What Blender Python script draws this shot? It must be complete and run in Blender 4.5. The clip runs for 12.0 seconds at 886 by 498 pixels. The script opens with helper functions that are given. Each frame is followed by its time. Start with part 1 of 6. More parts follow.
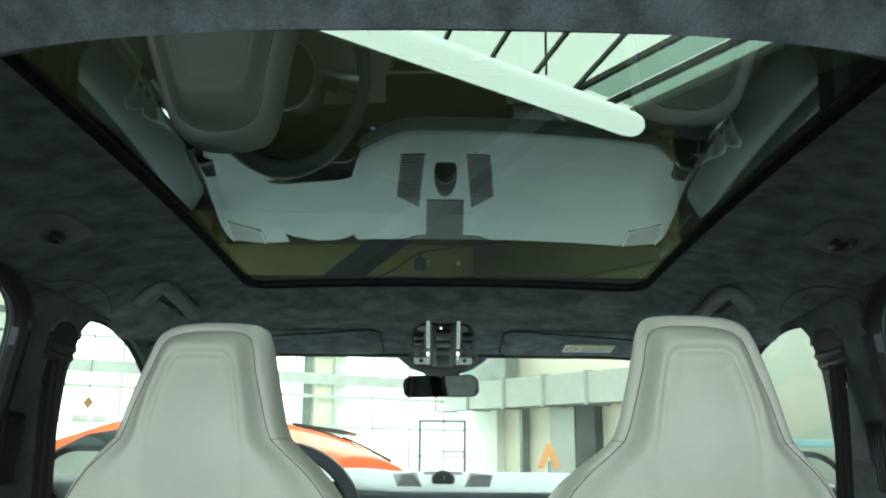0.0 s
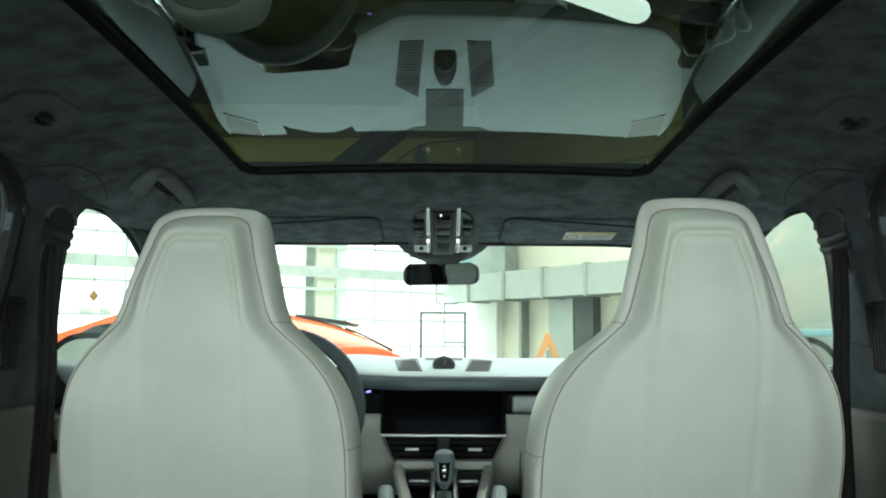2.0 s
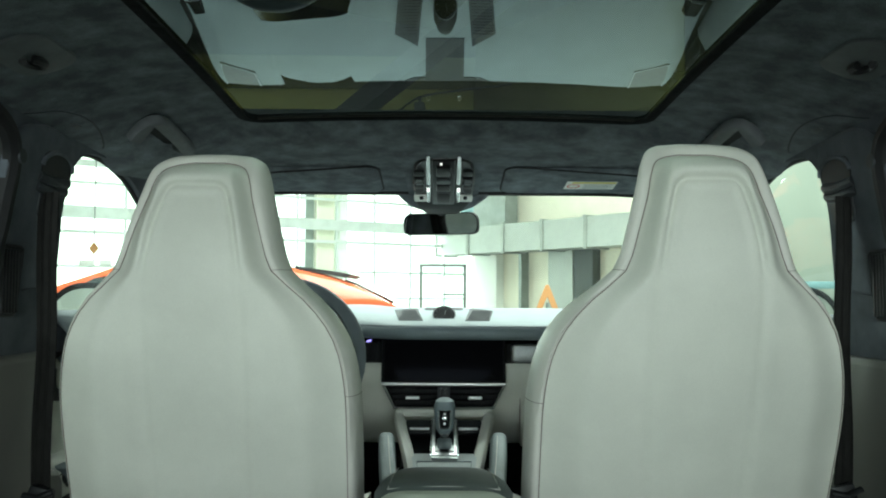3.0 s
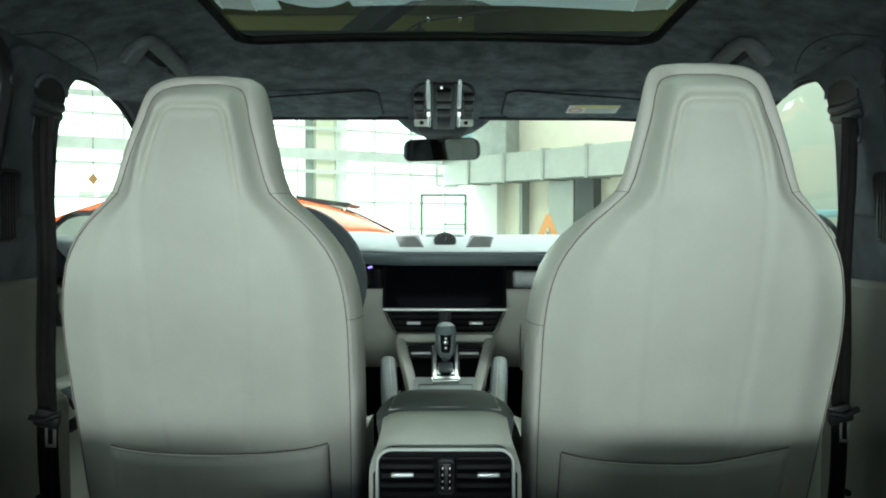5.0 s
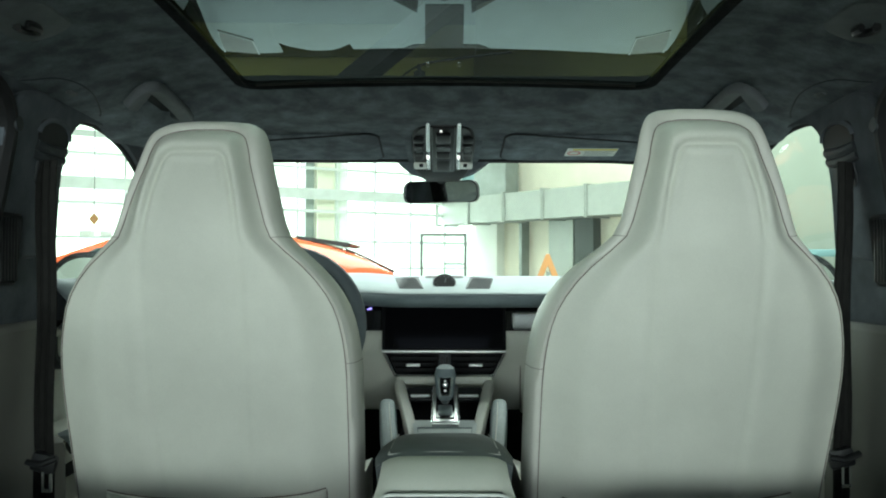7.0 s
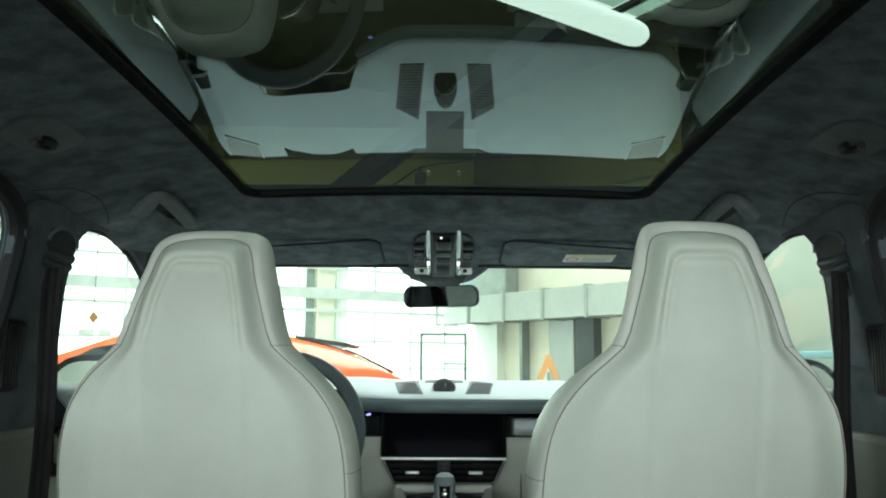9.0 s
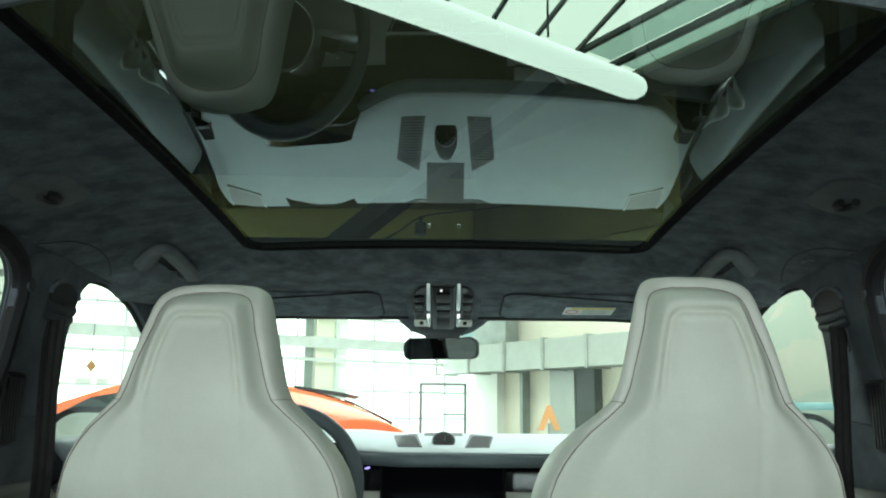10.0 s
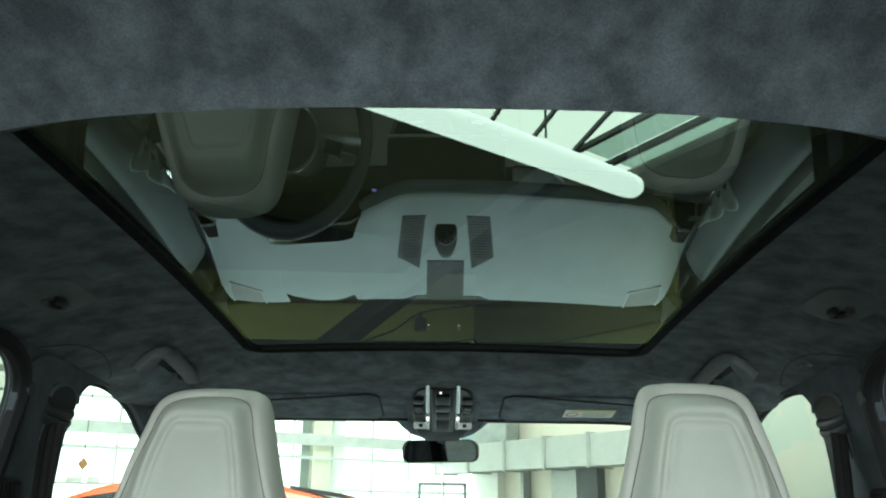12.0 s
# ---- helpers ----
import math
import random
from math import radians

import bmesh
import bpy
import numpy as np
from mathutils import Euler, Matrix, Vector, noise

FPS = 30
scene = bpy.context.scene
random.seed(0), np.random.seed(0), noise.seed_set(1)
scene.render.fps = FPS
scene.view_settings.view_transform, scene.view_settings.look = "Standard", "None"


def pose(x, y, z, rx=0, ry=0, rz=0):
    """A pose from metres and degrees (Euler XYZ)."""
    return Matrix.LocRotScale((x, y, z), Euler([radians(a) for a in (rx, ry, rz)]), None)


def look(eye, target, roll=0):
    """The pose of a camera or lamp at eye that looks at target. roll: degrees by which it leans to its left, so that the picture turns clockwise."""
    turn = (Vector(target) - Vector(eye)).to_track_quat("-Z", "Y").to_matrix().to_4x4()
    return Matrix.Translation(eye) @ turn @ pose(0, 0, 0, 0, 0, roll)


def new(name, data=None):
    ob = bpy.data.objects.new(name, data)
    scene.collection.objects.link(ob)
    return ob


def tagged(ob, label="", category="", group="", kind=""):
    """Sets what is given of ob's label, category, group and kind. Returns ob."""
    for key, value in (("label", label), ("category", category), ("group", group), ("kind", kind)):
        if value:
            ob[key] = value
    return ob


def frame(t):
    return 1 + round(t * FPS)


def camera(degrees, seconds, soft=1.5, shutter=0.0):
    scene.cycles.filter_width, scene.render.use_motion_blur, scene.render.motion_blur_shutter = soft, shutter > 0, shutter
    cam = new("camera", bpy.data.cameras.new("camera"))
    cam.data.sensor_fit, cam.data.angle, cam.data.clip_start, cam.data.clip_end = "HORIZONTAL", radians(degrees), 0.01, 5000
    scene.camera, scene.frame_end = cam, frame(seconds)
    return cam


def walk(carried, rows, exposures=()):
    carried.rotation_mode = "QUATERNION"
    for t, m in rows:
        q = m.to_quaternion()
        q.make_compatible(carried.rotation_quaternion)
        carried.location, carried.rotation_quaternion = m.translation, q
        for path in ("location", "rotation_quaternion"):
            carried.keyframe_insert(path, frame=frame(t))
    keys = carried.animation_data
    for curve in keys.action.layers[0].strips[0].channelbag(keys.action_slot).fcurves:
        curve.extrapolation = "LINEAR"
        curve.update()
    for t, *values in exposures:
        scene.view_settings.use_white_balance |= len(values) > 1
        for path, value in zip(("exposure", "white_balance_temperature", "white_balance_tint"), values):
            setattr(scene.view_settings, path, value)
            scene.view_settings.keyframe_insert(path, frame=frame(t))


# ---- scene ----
cam = camera(55.3, 12.0, soft=2.0)
PATH = [
    (0, (-0.008, 0.076, 1.124), (-0.006, 2.02, 1.592), 0.5),
    (0.5, (-0.007, 0.08, 1.121), (-0.006, 2.039, 1.526), 0.5),
    (1, (-0.008, 0.086, 1.118), (-0.005, 2.057, 1.457), 0.4),
    (1.5, (-0.007, 0.093, 1.116), (-0.004, 2.073, 1.395), 0.4),
    (2, (-0.007, 0.1, 1.112), (-0.004, 2.087, 1.334), 0.3),
    (2.5, (-0.008, 0.104, 1.109), (-0.004, 2.098, 1.273), 0.3),
    (3, (-0.008, 0.11, 1.105), (-0.004, 2.107, 1.216), 0.3),
    (5, (-0.008, 0.119, 1.095), (-0.005, 2.118, 1.041), 0.1),
    (5.5, (-0.007, 0.121, 1.093), (-0.005, 2.12, 1.016), 0.0),
    (6, (-0.007, 0.121, 1.094), (-0.005, 2.12, 1.025), 0.0),
    (6.5, (-0.007, 0.119, 1.097), (-0.005, 2.119, 1.077), 0.1),
    (7, (-0.007, 0.114, 1.101), (-0.004, 2.113, 1.14), 0.1),
    (9, (-0.007, 0.096, 1.114), (-0.005, 2.077, 1.386), 0.3),
    (9.5, (-0.007, 0.09, 1.117), (-0.005, 2.062, 1.447), 0.4),
    (10, (-0.007, 0.085, 1.121), (-0.006, 2.048, 1.507), 0.5),
    (10.5, (-0.008, 0.08, 1.123), (-0.006, 2.031, 1.561), 0.5),
    (11, (-0.008, 0.074, 1.126), (-0.006, 2.012, 1.62), 0.5),
    (11.5, (-0.007, 0.067, 1.129), (-0.007, 1.989, 1.683), 0.7),
    (12, (-0.007, 0.064, 1.132), (-0.008, 1.971, 1.735), 0.7),
]
walk(cam, [(t, look(eye, target, roll)) for t, eye, target, roll in PATH])

scene.view_settings.exposure = 0.0

# ---- world, daylight through the hall's glazing, an unseen fill lamp ----
world = bpy.data.worlds.new("hall_sky")
scene.world = world
world.use_nodes = True
wn = world.node_tree.nodes
sky = wn.new("ShaderNodeTexSky")
sky.sky_type = "NISHITA"
sky.sun_disc = False
sky.sun_elevation, sky.sun_rotation = radians(48), radians(200)
world.node_tree.links.new(sky.outputs[0], wn["Background"].inputs[0])
wn["Background"].inputs[1].default_value = 0.15


def area(name, m, sx, sy, watts, colour):
    data = bpy.data.lights.new(name, "AREA")
    data.shape, data.size, data.size_y, data.energy, data.color = "RECTANGLE", sx, sy, watts, colour
    ob = new(name, data)
    ob.matrix_world = m
    return ob


DAY = (0.85, 1.0, 0.965)
area("daylight_left", look((-14.5, 18.6, 2.7), (-13.5, 17.2, 2.65)), 36, 4.6, 4200, DAY)
area("daylight_rear", look((0.0, -12.6, 1.84), (0, 0, 1.8)), 11, 1.35, 1560, DAY)
area("daylight_skylight", pose(2.5, 10.0, 8.9), 8, 8, 1250, DAY)
# Unseen fill lamp, added to brighten the car's left side and lining.
area("daylight_roof_left", pose(-5.0, -1.0, 7.5), 5, 7, 800, DAY)

# ---- helpers for building ----
ORIGIN = {}


def thing(name, loc, label, category, group="", kind=""):
    ob = new(name)
    ob.location = loc
    ob.empty_display_size = 0.1
    ORIGIN[ob.name] = Vector(loc)
    return tagged(ob, label, category, group, kind)


def part(name, bm, material, parent, label="", smooth=True, bevel=0.0, angle=35, facing=None):
    """Link a bmesh, given in world metres, as one mesh under a thing or a part."""
    root = ORIGIN[parent.name] if parent else Vector((0, 0, 0))
    bmesh.ops.translate(bm, verts=bm.verts, vec=-root)
    if facing:
        for f in bm.faces:
            f.normal_update()
            if f.normal.dot(Vector(facing) - root - f.calc_center_median()) < 0:
                f.normal_flip()
    else:
        bmesh.ops.recalc_face_normals(bm, faces=bm.faces)
    me = bpy.data.meshes.new(name)
    bm.to_mesh(me)
    bm.free()
    ob = new(name, me)
    me.materials.append(material)
    if smooth:
        me.polygons.foreach_set("use_smooth", [True] * len(me.polygons))
        me.set_sharp_from_angle(angle=radians(angle))
    if bevel:
        mod = ob.modifiers.new("bevel", "BEVEL")
        mod.width, mod.segments, mod.limit_method, mod.angle_limit = bevel, 2, "ANGLE", radians(40)
    if parent:
        ob.parent = parent
    ORIGIN[ob.name] = root
    return tagged(ob, label)


def solo(name, bm, material, label, category, kind="", group="", **kw):
    """One mesh that is a thing of its own."""
    return tagged(part(name, bm, material, None, **kw), label, category, group, kind)


def box(c, s, r=0.0, seg=2, bm=None, m=None):
    bm = bm or bmesh.new()
    made = bmesh.ops.create_cube(bm, size=1.0)["verts"]
    bmesh.ops.scale(bm, verts=made, vec=s)
    if r:
        edges = list({e for v in made for e in v.link_edges})
        made = [g for g in bmesh.ops.bevel(bm, geom=edges, offset=r, segments=seg, affect="EDGES", profile=0.5)["verts"]]
        seen = set(made)
        todo = list(made)
        while todo:
            for e in todo.pop().link_edges:
                for v in e.verts:
                    if v not in seen:
                        seen.add(v)
                        todo.append(v)
        made = list(seen)
    if m is not None:
        bmesh.ops.transform(bm, matrix=m, verts=made)
    bmesh.ops.translate(bm, verts=made, vec=c)
    return bm


def prism(pts, axis, a, b, bm=None):
    """A closed outline of 2D points drawn out along an axis from a to b."""
    bm = bm or bmesh.new()

    def at(p, d):
        return {"x": (d, p[0], p[1]), "y": (p[0], d, p[1]), "z": (p[0], p[1], d)}[axis]

    lo = [bm.verts.new(at(p, a)) for p in pts]
    hi = [bm.verts.new(at(p, b)) for p in pts]
    n = len(pts)
    for i in range(n):
        bm.faces.new((lo[i], lo[(i + 1) % n], hi[(i + 1) % n], hi[i]))
    for ring in (lo, hi):
        e = [bm.edges.get((ring[i], ring[(i + 1) % n])) for i in range(n)]
        bmesh.ops.triangle_fill(bm, edges=e, use_beauty=True)
    return bm


def rings(rows, bm=None, caps=True, closed=False):
    """A skin over rings of points that all hold the same number."""
    bm = bm or bmesh.new()
    made = [[bm.verts.new(p) for p in row] for row in rows]
    n = len(rows[0])
    pairs = list(zip(made, made[1:])) + ([(made[-1], made[0])] if closed else [])
    for a, b in pairs:
        for i in range(n):
            bm.faces.new((a[i], a[(i + 1) % n], b[(i + 1) % n], b[i]))
    if caps and not closed:
        bm.faces.new(made[0])
        bm.faces.new(made[-1][::-1])
    return bm


def sheet(rows, bm=None, skip=None):
    """An open grid of quads over rows of points."""
    bm = bm or bmesh.new()
    made = [[bm.verts.new(p) for p in row] for row in rows]
    for i, (a, b) in enumerate(zip(made, made[1:])):
        for j in range(len(a) - 1):
            if not (skip and skip(i, j)):
                bm.faces.new((a[j], a[j + 1], b[j + 1], b[j]))
    return bm


def smooth_line(pts, n=6, closed=False):
    """Points on a smooth curve through the given ones."""
    pts = [Vector(p) for p in pts]
    out = []
    m = len(pts)
    for i in range(m if closed else m - 1):
        if closed:
            p0, p1, p2, p3 = (pts[(i + k) % m] for k in (-1, 0, 1, 2))
        else:
            p0, p1, p2, p3 = pts[max(i - 1, 0)], pts[i], pts[i + 1], pts[min(i + 2, m - 1)]
        for k in range(n):
            t = k / n
            out.append(0.5 * (2 * p1 + (p2 - p0) * t + (2 * p0 - 5 * p1 + 4 * p2 - p3) * t * t + (3 * p1 - p0 - 3 * p2 + p3) * t ** 3))
    return out if closed else out + [pts[-1]]


def tube(pts, rx, rz=None, sides=10, closed=False, bm=None, power=2.0, up=(0, 0, 1)):
    """A bar swept along points; rx across, rz upright; power above 2 makes it squarer."""
    pts = [Vector(p) for p in pts]
    rz = rz or rx
    rows = []
    n = len(pts)
    for i, p in enumerate(pts):
        d = (pts[(i + 1) % n] - pts[i - 1]) if closed else pts[min(i + 1, n - 1)] - pts[max(i - 1, 0)]
        d.normalize()
        side = d.cross(Vector(up))
        if side.length < 1e-3:
            side = d.cross(Vector((0, 1, 0.01)))
        side.normalize()
        top = side.cross(d)
        ring = []
        for k in range(sides):
            a = 2 * math.pi * (k + 0.5) / sides
            c, s = math.cos(a), math.sin(a)
            ring.append(p + side * rx * math.copysign(abs(c) ** (2 / power), c) + top * rz * math.copysign(abs(s) ** (2 / power), s))
        rows.append(ring)
    return rings(rows, bm, closed=closed)


def rounded(w, h, r, n=6, cx=0.0, cy=0.0):
    """The outline of a rectangle with round corners."""
    out = []
    for sx, sy, a0 in ((1, 1, 0), (-1, 1, 90), (-1, -1, 180), (1, -1, 270)):
        for k in range(n + 1):
            a = radians(a0 + 90 * k / n)
            out.append((cx + sx * (w / 2 - r) + r * math.cos(a), cy + sy * (h / 2 - r) + r * math.sin(a)))
    return out


def disc(c, r, depth, axis="y", sides=28, bm=None):
    pts = [(r * math.cos(2 * math.pi * k / sides), r * math.sin(2 * math.pi * k / sides)) for k in range(sides)]
    i = "xyz".index(axis)
    o = [v for k, v in enumerate(c) if k != i]
    return prism([(p[0] + o[0], p[1] + o[1]) for p in pts], axis, c[i] - depth / 2, c[i] + depth / 2, bm)


def step(a, b, v):
    t = min(1.0, max(0.0, (v - a) / (b - a)))
    return t * t * (3 - 2 * t)


def curve_of(table):
    """A smooth function through a table of (place, value)."""
    def f(v):
        if v <= table[0][0]:
            return table[0][1]
        if v >= table[-1][0]:
            return table[-1][1]
        for i in range(len(table) - 1):
            a, b = table[i], table[i + 1]
            if v <= b[0]:
                s0 = (b[1] - table[max(i - 1, 0)][1]) / (b[0] - table[max(i - 1, 0)][0])
                e = table[min(i + 2, len(table) - 1)]
                s1 = (e[1] - a[1]) / (e[0] - a[0])
                h = b[0] - a[0]
                t = (v - a[0]) / h
                return (2 * t ** 3 - 3 * t * t + 1) * a[1] + (t ** 3 - 2 * t * t + t) * h * s0 + (3 * t * t - 2 * t ** 3) * b[1] + (t ** 3 - t * t) * h * s1
    return f


# ---- materials ----
def mat(name, base, rough=0.5, metal=0.0, vary=0.0, scale=20.0, tone=None, bump=0.0, bump_scale=300.0, coat=0.0, detail=5.0,
        fine=0.0, fine_scale=400.0, spec=0.5, sheen=0.0, rough_vary=0.0, ramp=(0.32, 0.68)):
    m = bpy.data.materials.new(name)
    m.use_nodes = True
    nt = m.node_tree
    b = nt.nodes["Principled BSDF"]
    b.inputs["Base Color"].default_value = (*base, 1)
    b.inputs["Roughness"].default_value = rough
    b.inputs["Metallic"].default_value = metal
    b.inputs["Coat Weight"].default_value = coat
    b.inputs["Coat Roughness"].default_value = 0.05
    b.inputs["Specular IOR Level"].default_value = spec
    if sheen:
        b.inputs["Sheen Weight"].default_value = sheen
        b.inputs["Sheen Roughness"].default_value = 0.5
    co = nt.nodes.new("ShaderNodeTexCoord")
    if vary:
        n = nt.nodes.new("ShaderNodeTexNoise")
        n.inputs["Scale"].default_value = scale
        n.inputs["Detail"].default_value = detail
        n.inputs["Roughness"].default_value = 0.6
        nt.links.new(co.outputs["Object"], n.inputs["Vector"])
        r = nt.nodes.new("ShaderNodeValToRGB")
        r.color_ramp.elements[0].position, r.color_ramp.elements[1].position = ramp
        dark = tuple(c * (1 - vary) for c in base)
        r.color_ramp.elements[0].color = (*dark, 1)
        r.color_ramp.elements[1].color = (*(tone or tuple(min(1, c * (1 + vary)) for c in base)), 1)
        nt.links.new(n.outputs["Fac"], r.inputs["Fac"])
        col = r.outputs["Color"]
        if fine:
            n2 = nt.nodes.new("ShaderNodeTexNoise")
            n2.inputs["Scale"].default_value = fine_scale
            n2.inputs["Detail"].default_value = 3
            nt.links.new(co.outputs["Object"], n2.inputs["Vector"])
            mr = nt.nodes.new("ShaderNodeMapRange")
            mr.inputs["From Min"].default_value, mr.inputs["From Max"].default_value = 0.3, 0.7
            mr.inputs["To Min"].default_value, mr.inputs["To Max"].default_value = 1 - fine, 1 + fine
            nt.links.new(n2.outputs["Fac"], mr.inputs["Value"])
            mx = nt.nodes.new("ShaderNodeVectorMath")
            mx.operation = "MULTIPLY"
            nt.links.new(col, mx.inputs[0])
            nt.links.new(mr.outputs["Result"], mx.inputs[1])
            col = mx.outputs["Vector"]
        nt.links.new(col, b.inputs["Base Color"])
        if rough_vary:
            rr = nt.nodes.new("ShaderNodeMapRange")
            rr.inputs["To Min"].default_value, rr.inputs["To Max"].default_value = rough - rough_vary, rough + rough_vary
            nt.links.new(n.outputs["Fac"], rr.inputs["Value"])
            nt.links.new(rr.outputs["Result"], b.inputs["Roughness"])
    if bump:
        v = nt.nodes.new("ShaderNodeTexNoise")
        v.inputs["Scale"].default_value = bump_scale
        v.inputs["Detail"].default_value = 3
        nt.links.new(co.outputs["Object"], v.inputs["Vector"])
        bp = nt.nodes.new("ShaderNodeBump")
        bp.inputs["Strength"].default_value = bump
        bp.inputs["Distance"].default_value = 0.002
        nt.links.new(v.outputs["Fac"], bp.inputs["Height"])
        nt.links.new(bp.outputs["Normal"], b.inputs["Normal"])
    return m


def glass(name, tint, ior=1.5, rough=0.0, gloss=(1, 1, 1)):
    """A tinted pane: it lets light through with its tint and mirrors by its gloss."""
    m = bpy.data.materials.new(name)
    m.use_nodes = True
    nt = m.node_tree
    nt.nodes.remove(nt.nodes["Principled BSDF"])
    out = nt.nodes["Material Output"]
    t = nt.nodes.new("ShaderNodeBsdfTransparent")
    t.inputs[0].default_value = (*tint, 1)
    g = nt.nodes.new("ShaderNodeBsdfGlossy")
    g.inputs["Roughness"].default_value = rough
    g.inputs["Color"].default_value = (*gloss, 1)
    f = nt.nodes.new("ShaderNodeFresnel")
    f.inputs["IOR"].default_value = ior
    mix = nt.nodes.new("ShaderNodeMixShader")
    nt.links.new(f.outputs[0], mix.inputs[0])
    nt.links.new(t.outputs[0], mix.inputs[1])
    nt.links.new(g.outputs[0], mix.inputs[2])
    nt.links.new(mix.outputs[0], out.inputs["Surface"])
    return m


def glow(name, colour, strength):
    m = bpy.data.materials.new(name)
    m.use_nodes = True
    b = m.node_tree.nodes["Principled BSDF"]
    b.inputs["Base Color"].default_value = (0.8, 0.8, 0.8, 1)
    b.inputs["Emission Color"].default_value = (*colour, 1)
    b.inputs["Emission Strength"].default_value = strength
    return m


SUEDE = mat("suede", (0.120, 0.136, 0.156), 0.95, vary=0.30, scale=20, tone=(0.205, 0.234, 0.260), bump=0.5, bump_scale=700, fine=0.2, fine_scale=500, spec=0.1, sheen=0.05, detail=12, ramp=(0.38, 0.72))
# The lining's suede again, darkened to paint in the shade on the pillars.
SHADEDSUEDE = mat("shaded_pillar_suede", (0.075, 0.085, 0.098), 0.95, vary=0.3, scale=14, bump=0.4, bump_scale=700, spec=0.1, sheen=0.05)
LEATHER = mat("chalk_leather", (0.57, 0.58, 0.52), 0.48, vary=0.05, scale=9, bump=0.22, bump_scale=900, spec=0.35, fine=0.03, fine_scale=600, rough_vary=0.08)
BOLSTER = mat("bolster_leather", (0.56, 0.555, 0.51), 0.46, vary=0.05, scale=12, bump=0.25, bump_scale=900, spec=0.35)
DASHTOP = mat("dash_leather", (0.295, 0.340, 0.350), 0.65, vary=0.05, scale=12, bump=0.25, bump_scale=1000, spec=0.12)
# Dash leather darkened: the weaker light on the door tops is in this colour.
SHADEDDOORTOP = mat("shaded_door_leather", (0.18, 0.21, 0.22), 0.55, vary=0.05, scale=12, bump=0.25, bump_scale=1000, spec=0.3)
WHEELRIM = mat("wheel_leather", (0.128, 0.153, 0.165), 0.5, vary=0.1, scale=15, bump=0.3, bump_scale=900, spec=0.35)
TRAYGREY = mat("tray_leather", (0.42, 0.46, 0.46), 0.5, vary=0.06, scale=14, bump=0.25, bump_scale=900, spec=0.35)
SLATE = mat("slate_leather", (0.145, 0.182, 0.196), 0.5, vary=0.12, scale=15, bump=0.3, bump_scale=900, spec=0.35)
DARKLEATHER = mat("dark_slate_leather", (0.075, 0.09, 0.095), 0.5, vary=0.12, scale=15, bump=0.3, bump_scale=900, spec=0.3)
BLACK = mat("black_plastic", (0.012, 0.013, 0.014), 0.45, vary=0.2, scale=40, bump=0.15, bump_scale=600, spec=0.4)
GLOSS = mat("piano_black", (0.006, 0.006, 0.007), 0.08, vary=0.1, scale=60, spec=0.5)
SCREEN = mat("screen_glass", (0.003, 0.003, 0.004), 0.06, spec=0.06)
BEZEL = mat("dull_aluminium", (0.34, 0.36, 0.36), 0.5, 0.5, vary=0.1, scale=80)
RUBBER = mat("rubber_seal", (0.008, 0.008, 0.009), 0.7, vary=0.2, scale=40, spec=0.3)
STRIP = mat("strip_rubber", (0.018, 0.015, 0.013), 0.8, vary=0.2, scale=60, spec=0.3)
WEB = mat("belt_webbing", (0.011, 0.011, 0.010), 0.8, vary=0.3, scale=60, bump=0.5, bump_scale=900, spec=0.2)
CHROME = mat("satin_chrome", (0.80, 0.82, 0.81), 0.25, 0.9, vary=0.06, scale=60)
TRIMSILVER = mat("bright_trim", (0.74, 0.77, 0.75), 0.35, 0.45, vary=0.05, scale=60)
GATE = mat("satin_grey_metal", (0.62, 0.64, 0.64), 0.30, 0.8, vary=0.1, scale=80)
ALU = mat("brushed_aluminium", (0.42, 0.45, 0.45), 0.35, 1.0, vary=0.1, scale=80, bump=0.1, bump_scale=500)
HANDLEGREY = mat("handle_grey_plastic", (0.125, 0.137, 0.145), 0.6, vary=0.15, scale=30, bump=0.2, bump_scale=600, spec=0.3)
# Pale leather made darker; the lower trim's shade is in this colour.
SHADEDTRIM = mat("shaded_lower_trim", (0.15, 0.15, 0.136), 0.6, vary=0.06, scale=10, bump=0.2, bump_scale=700, spec=0.3)
DARKPLASTIC = mat("dark_grey_plastic", (0.028, 0.032, 0.036), 0.6, vary=0.2, scale=30, bump=0.2, bump_scale=600, spec=0.3)
GREYPLASTIC = mat("grey_plastic", (0.11, 0.125, 0.13), 0.55, vary=0.15, scale=30, bump=0.2, bump_scale=600)
SEAM = mat("seam_thread", (0.15, 0.12, 0.11), 0.8, vary=0.3, scale=300)
PALETHREAD = mat("pale_thread", (0.45, 0.46, 0.43), 0.8, vary=0.2, scale=300)
CARPET = mat("black_carpet", (0.012, 0.012, 0.013), 0.98, vary=0.4, scale=60, bump=0.8, bump_scale=500, spec=0.1)
FILM = mat("clear_film", (0.72, 0.80, 0.77), 0.3, vary=0.2, scale=30, spec=0.6)
GRILLE = mat("speaker_grille", (0.032, 0.036, 0.04), 0.7, metal=0.0, vary=0.3, scale=500, bump=0.6, bump_scale=1200)
MIRROR = mat("mirror_glass", (0.75, 0.78, 0.78), 0.02, 1.0, vary=0.02, scale=5)
ROOFGLASS = glass("tinted_roof_glass", (0.080, 0.102, 0.088), 1.68, gloss=(0.62, 0.72, 0.735))
CLEAR = glass("clear_car_glass", (0.86, 0.93, 0.89), 1.2)
DARKGLASS = glass("privacy_glass", (0.22, 0.25, 0.21), 1.45)
TINTGLASS = glass("light_tinted_glass", (0.26, 0.30, 0.26), 1.45)
OVERHEAD = mat("overhead_black", (0.006, 0.006, 0.007), 0.28, vary=0.2, scale=60, spec=0.2)
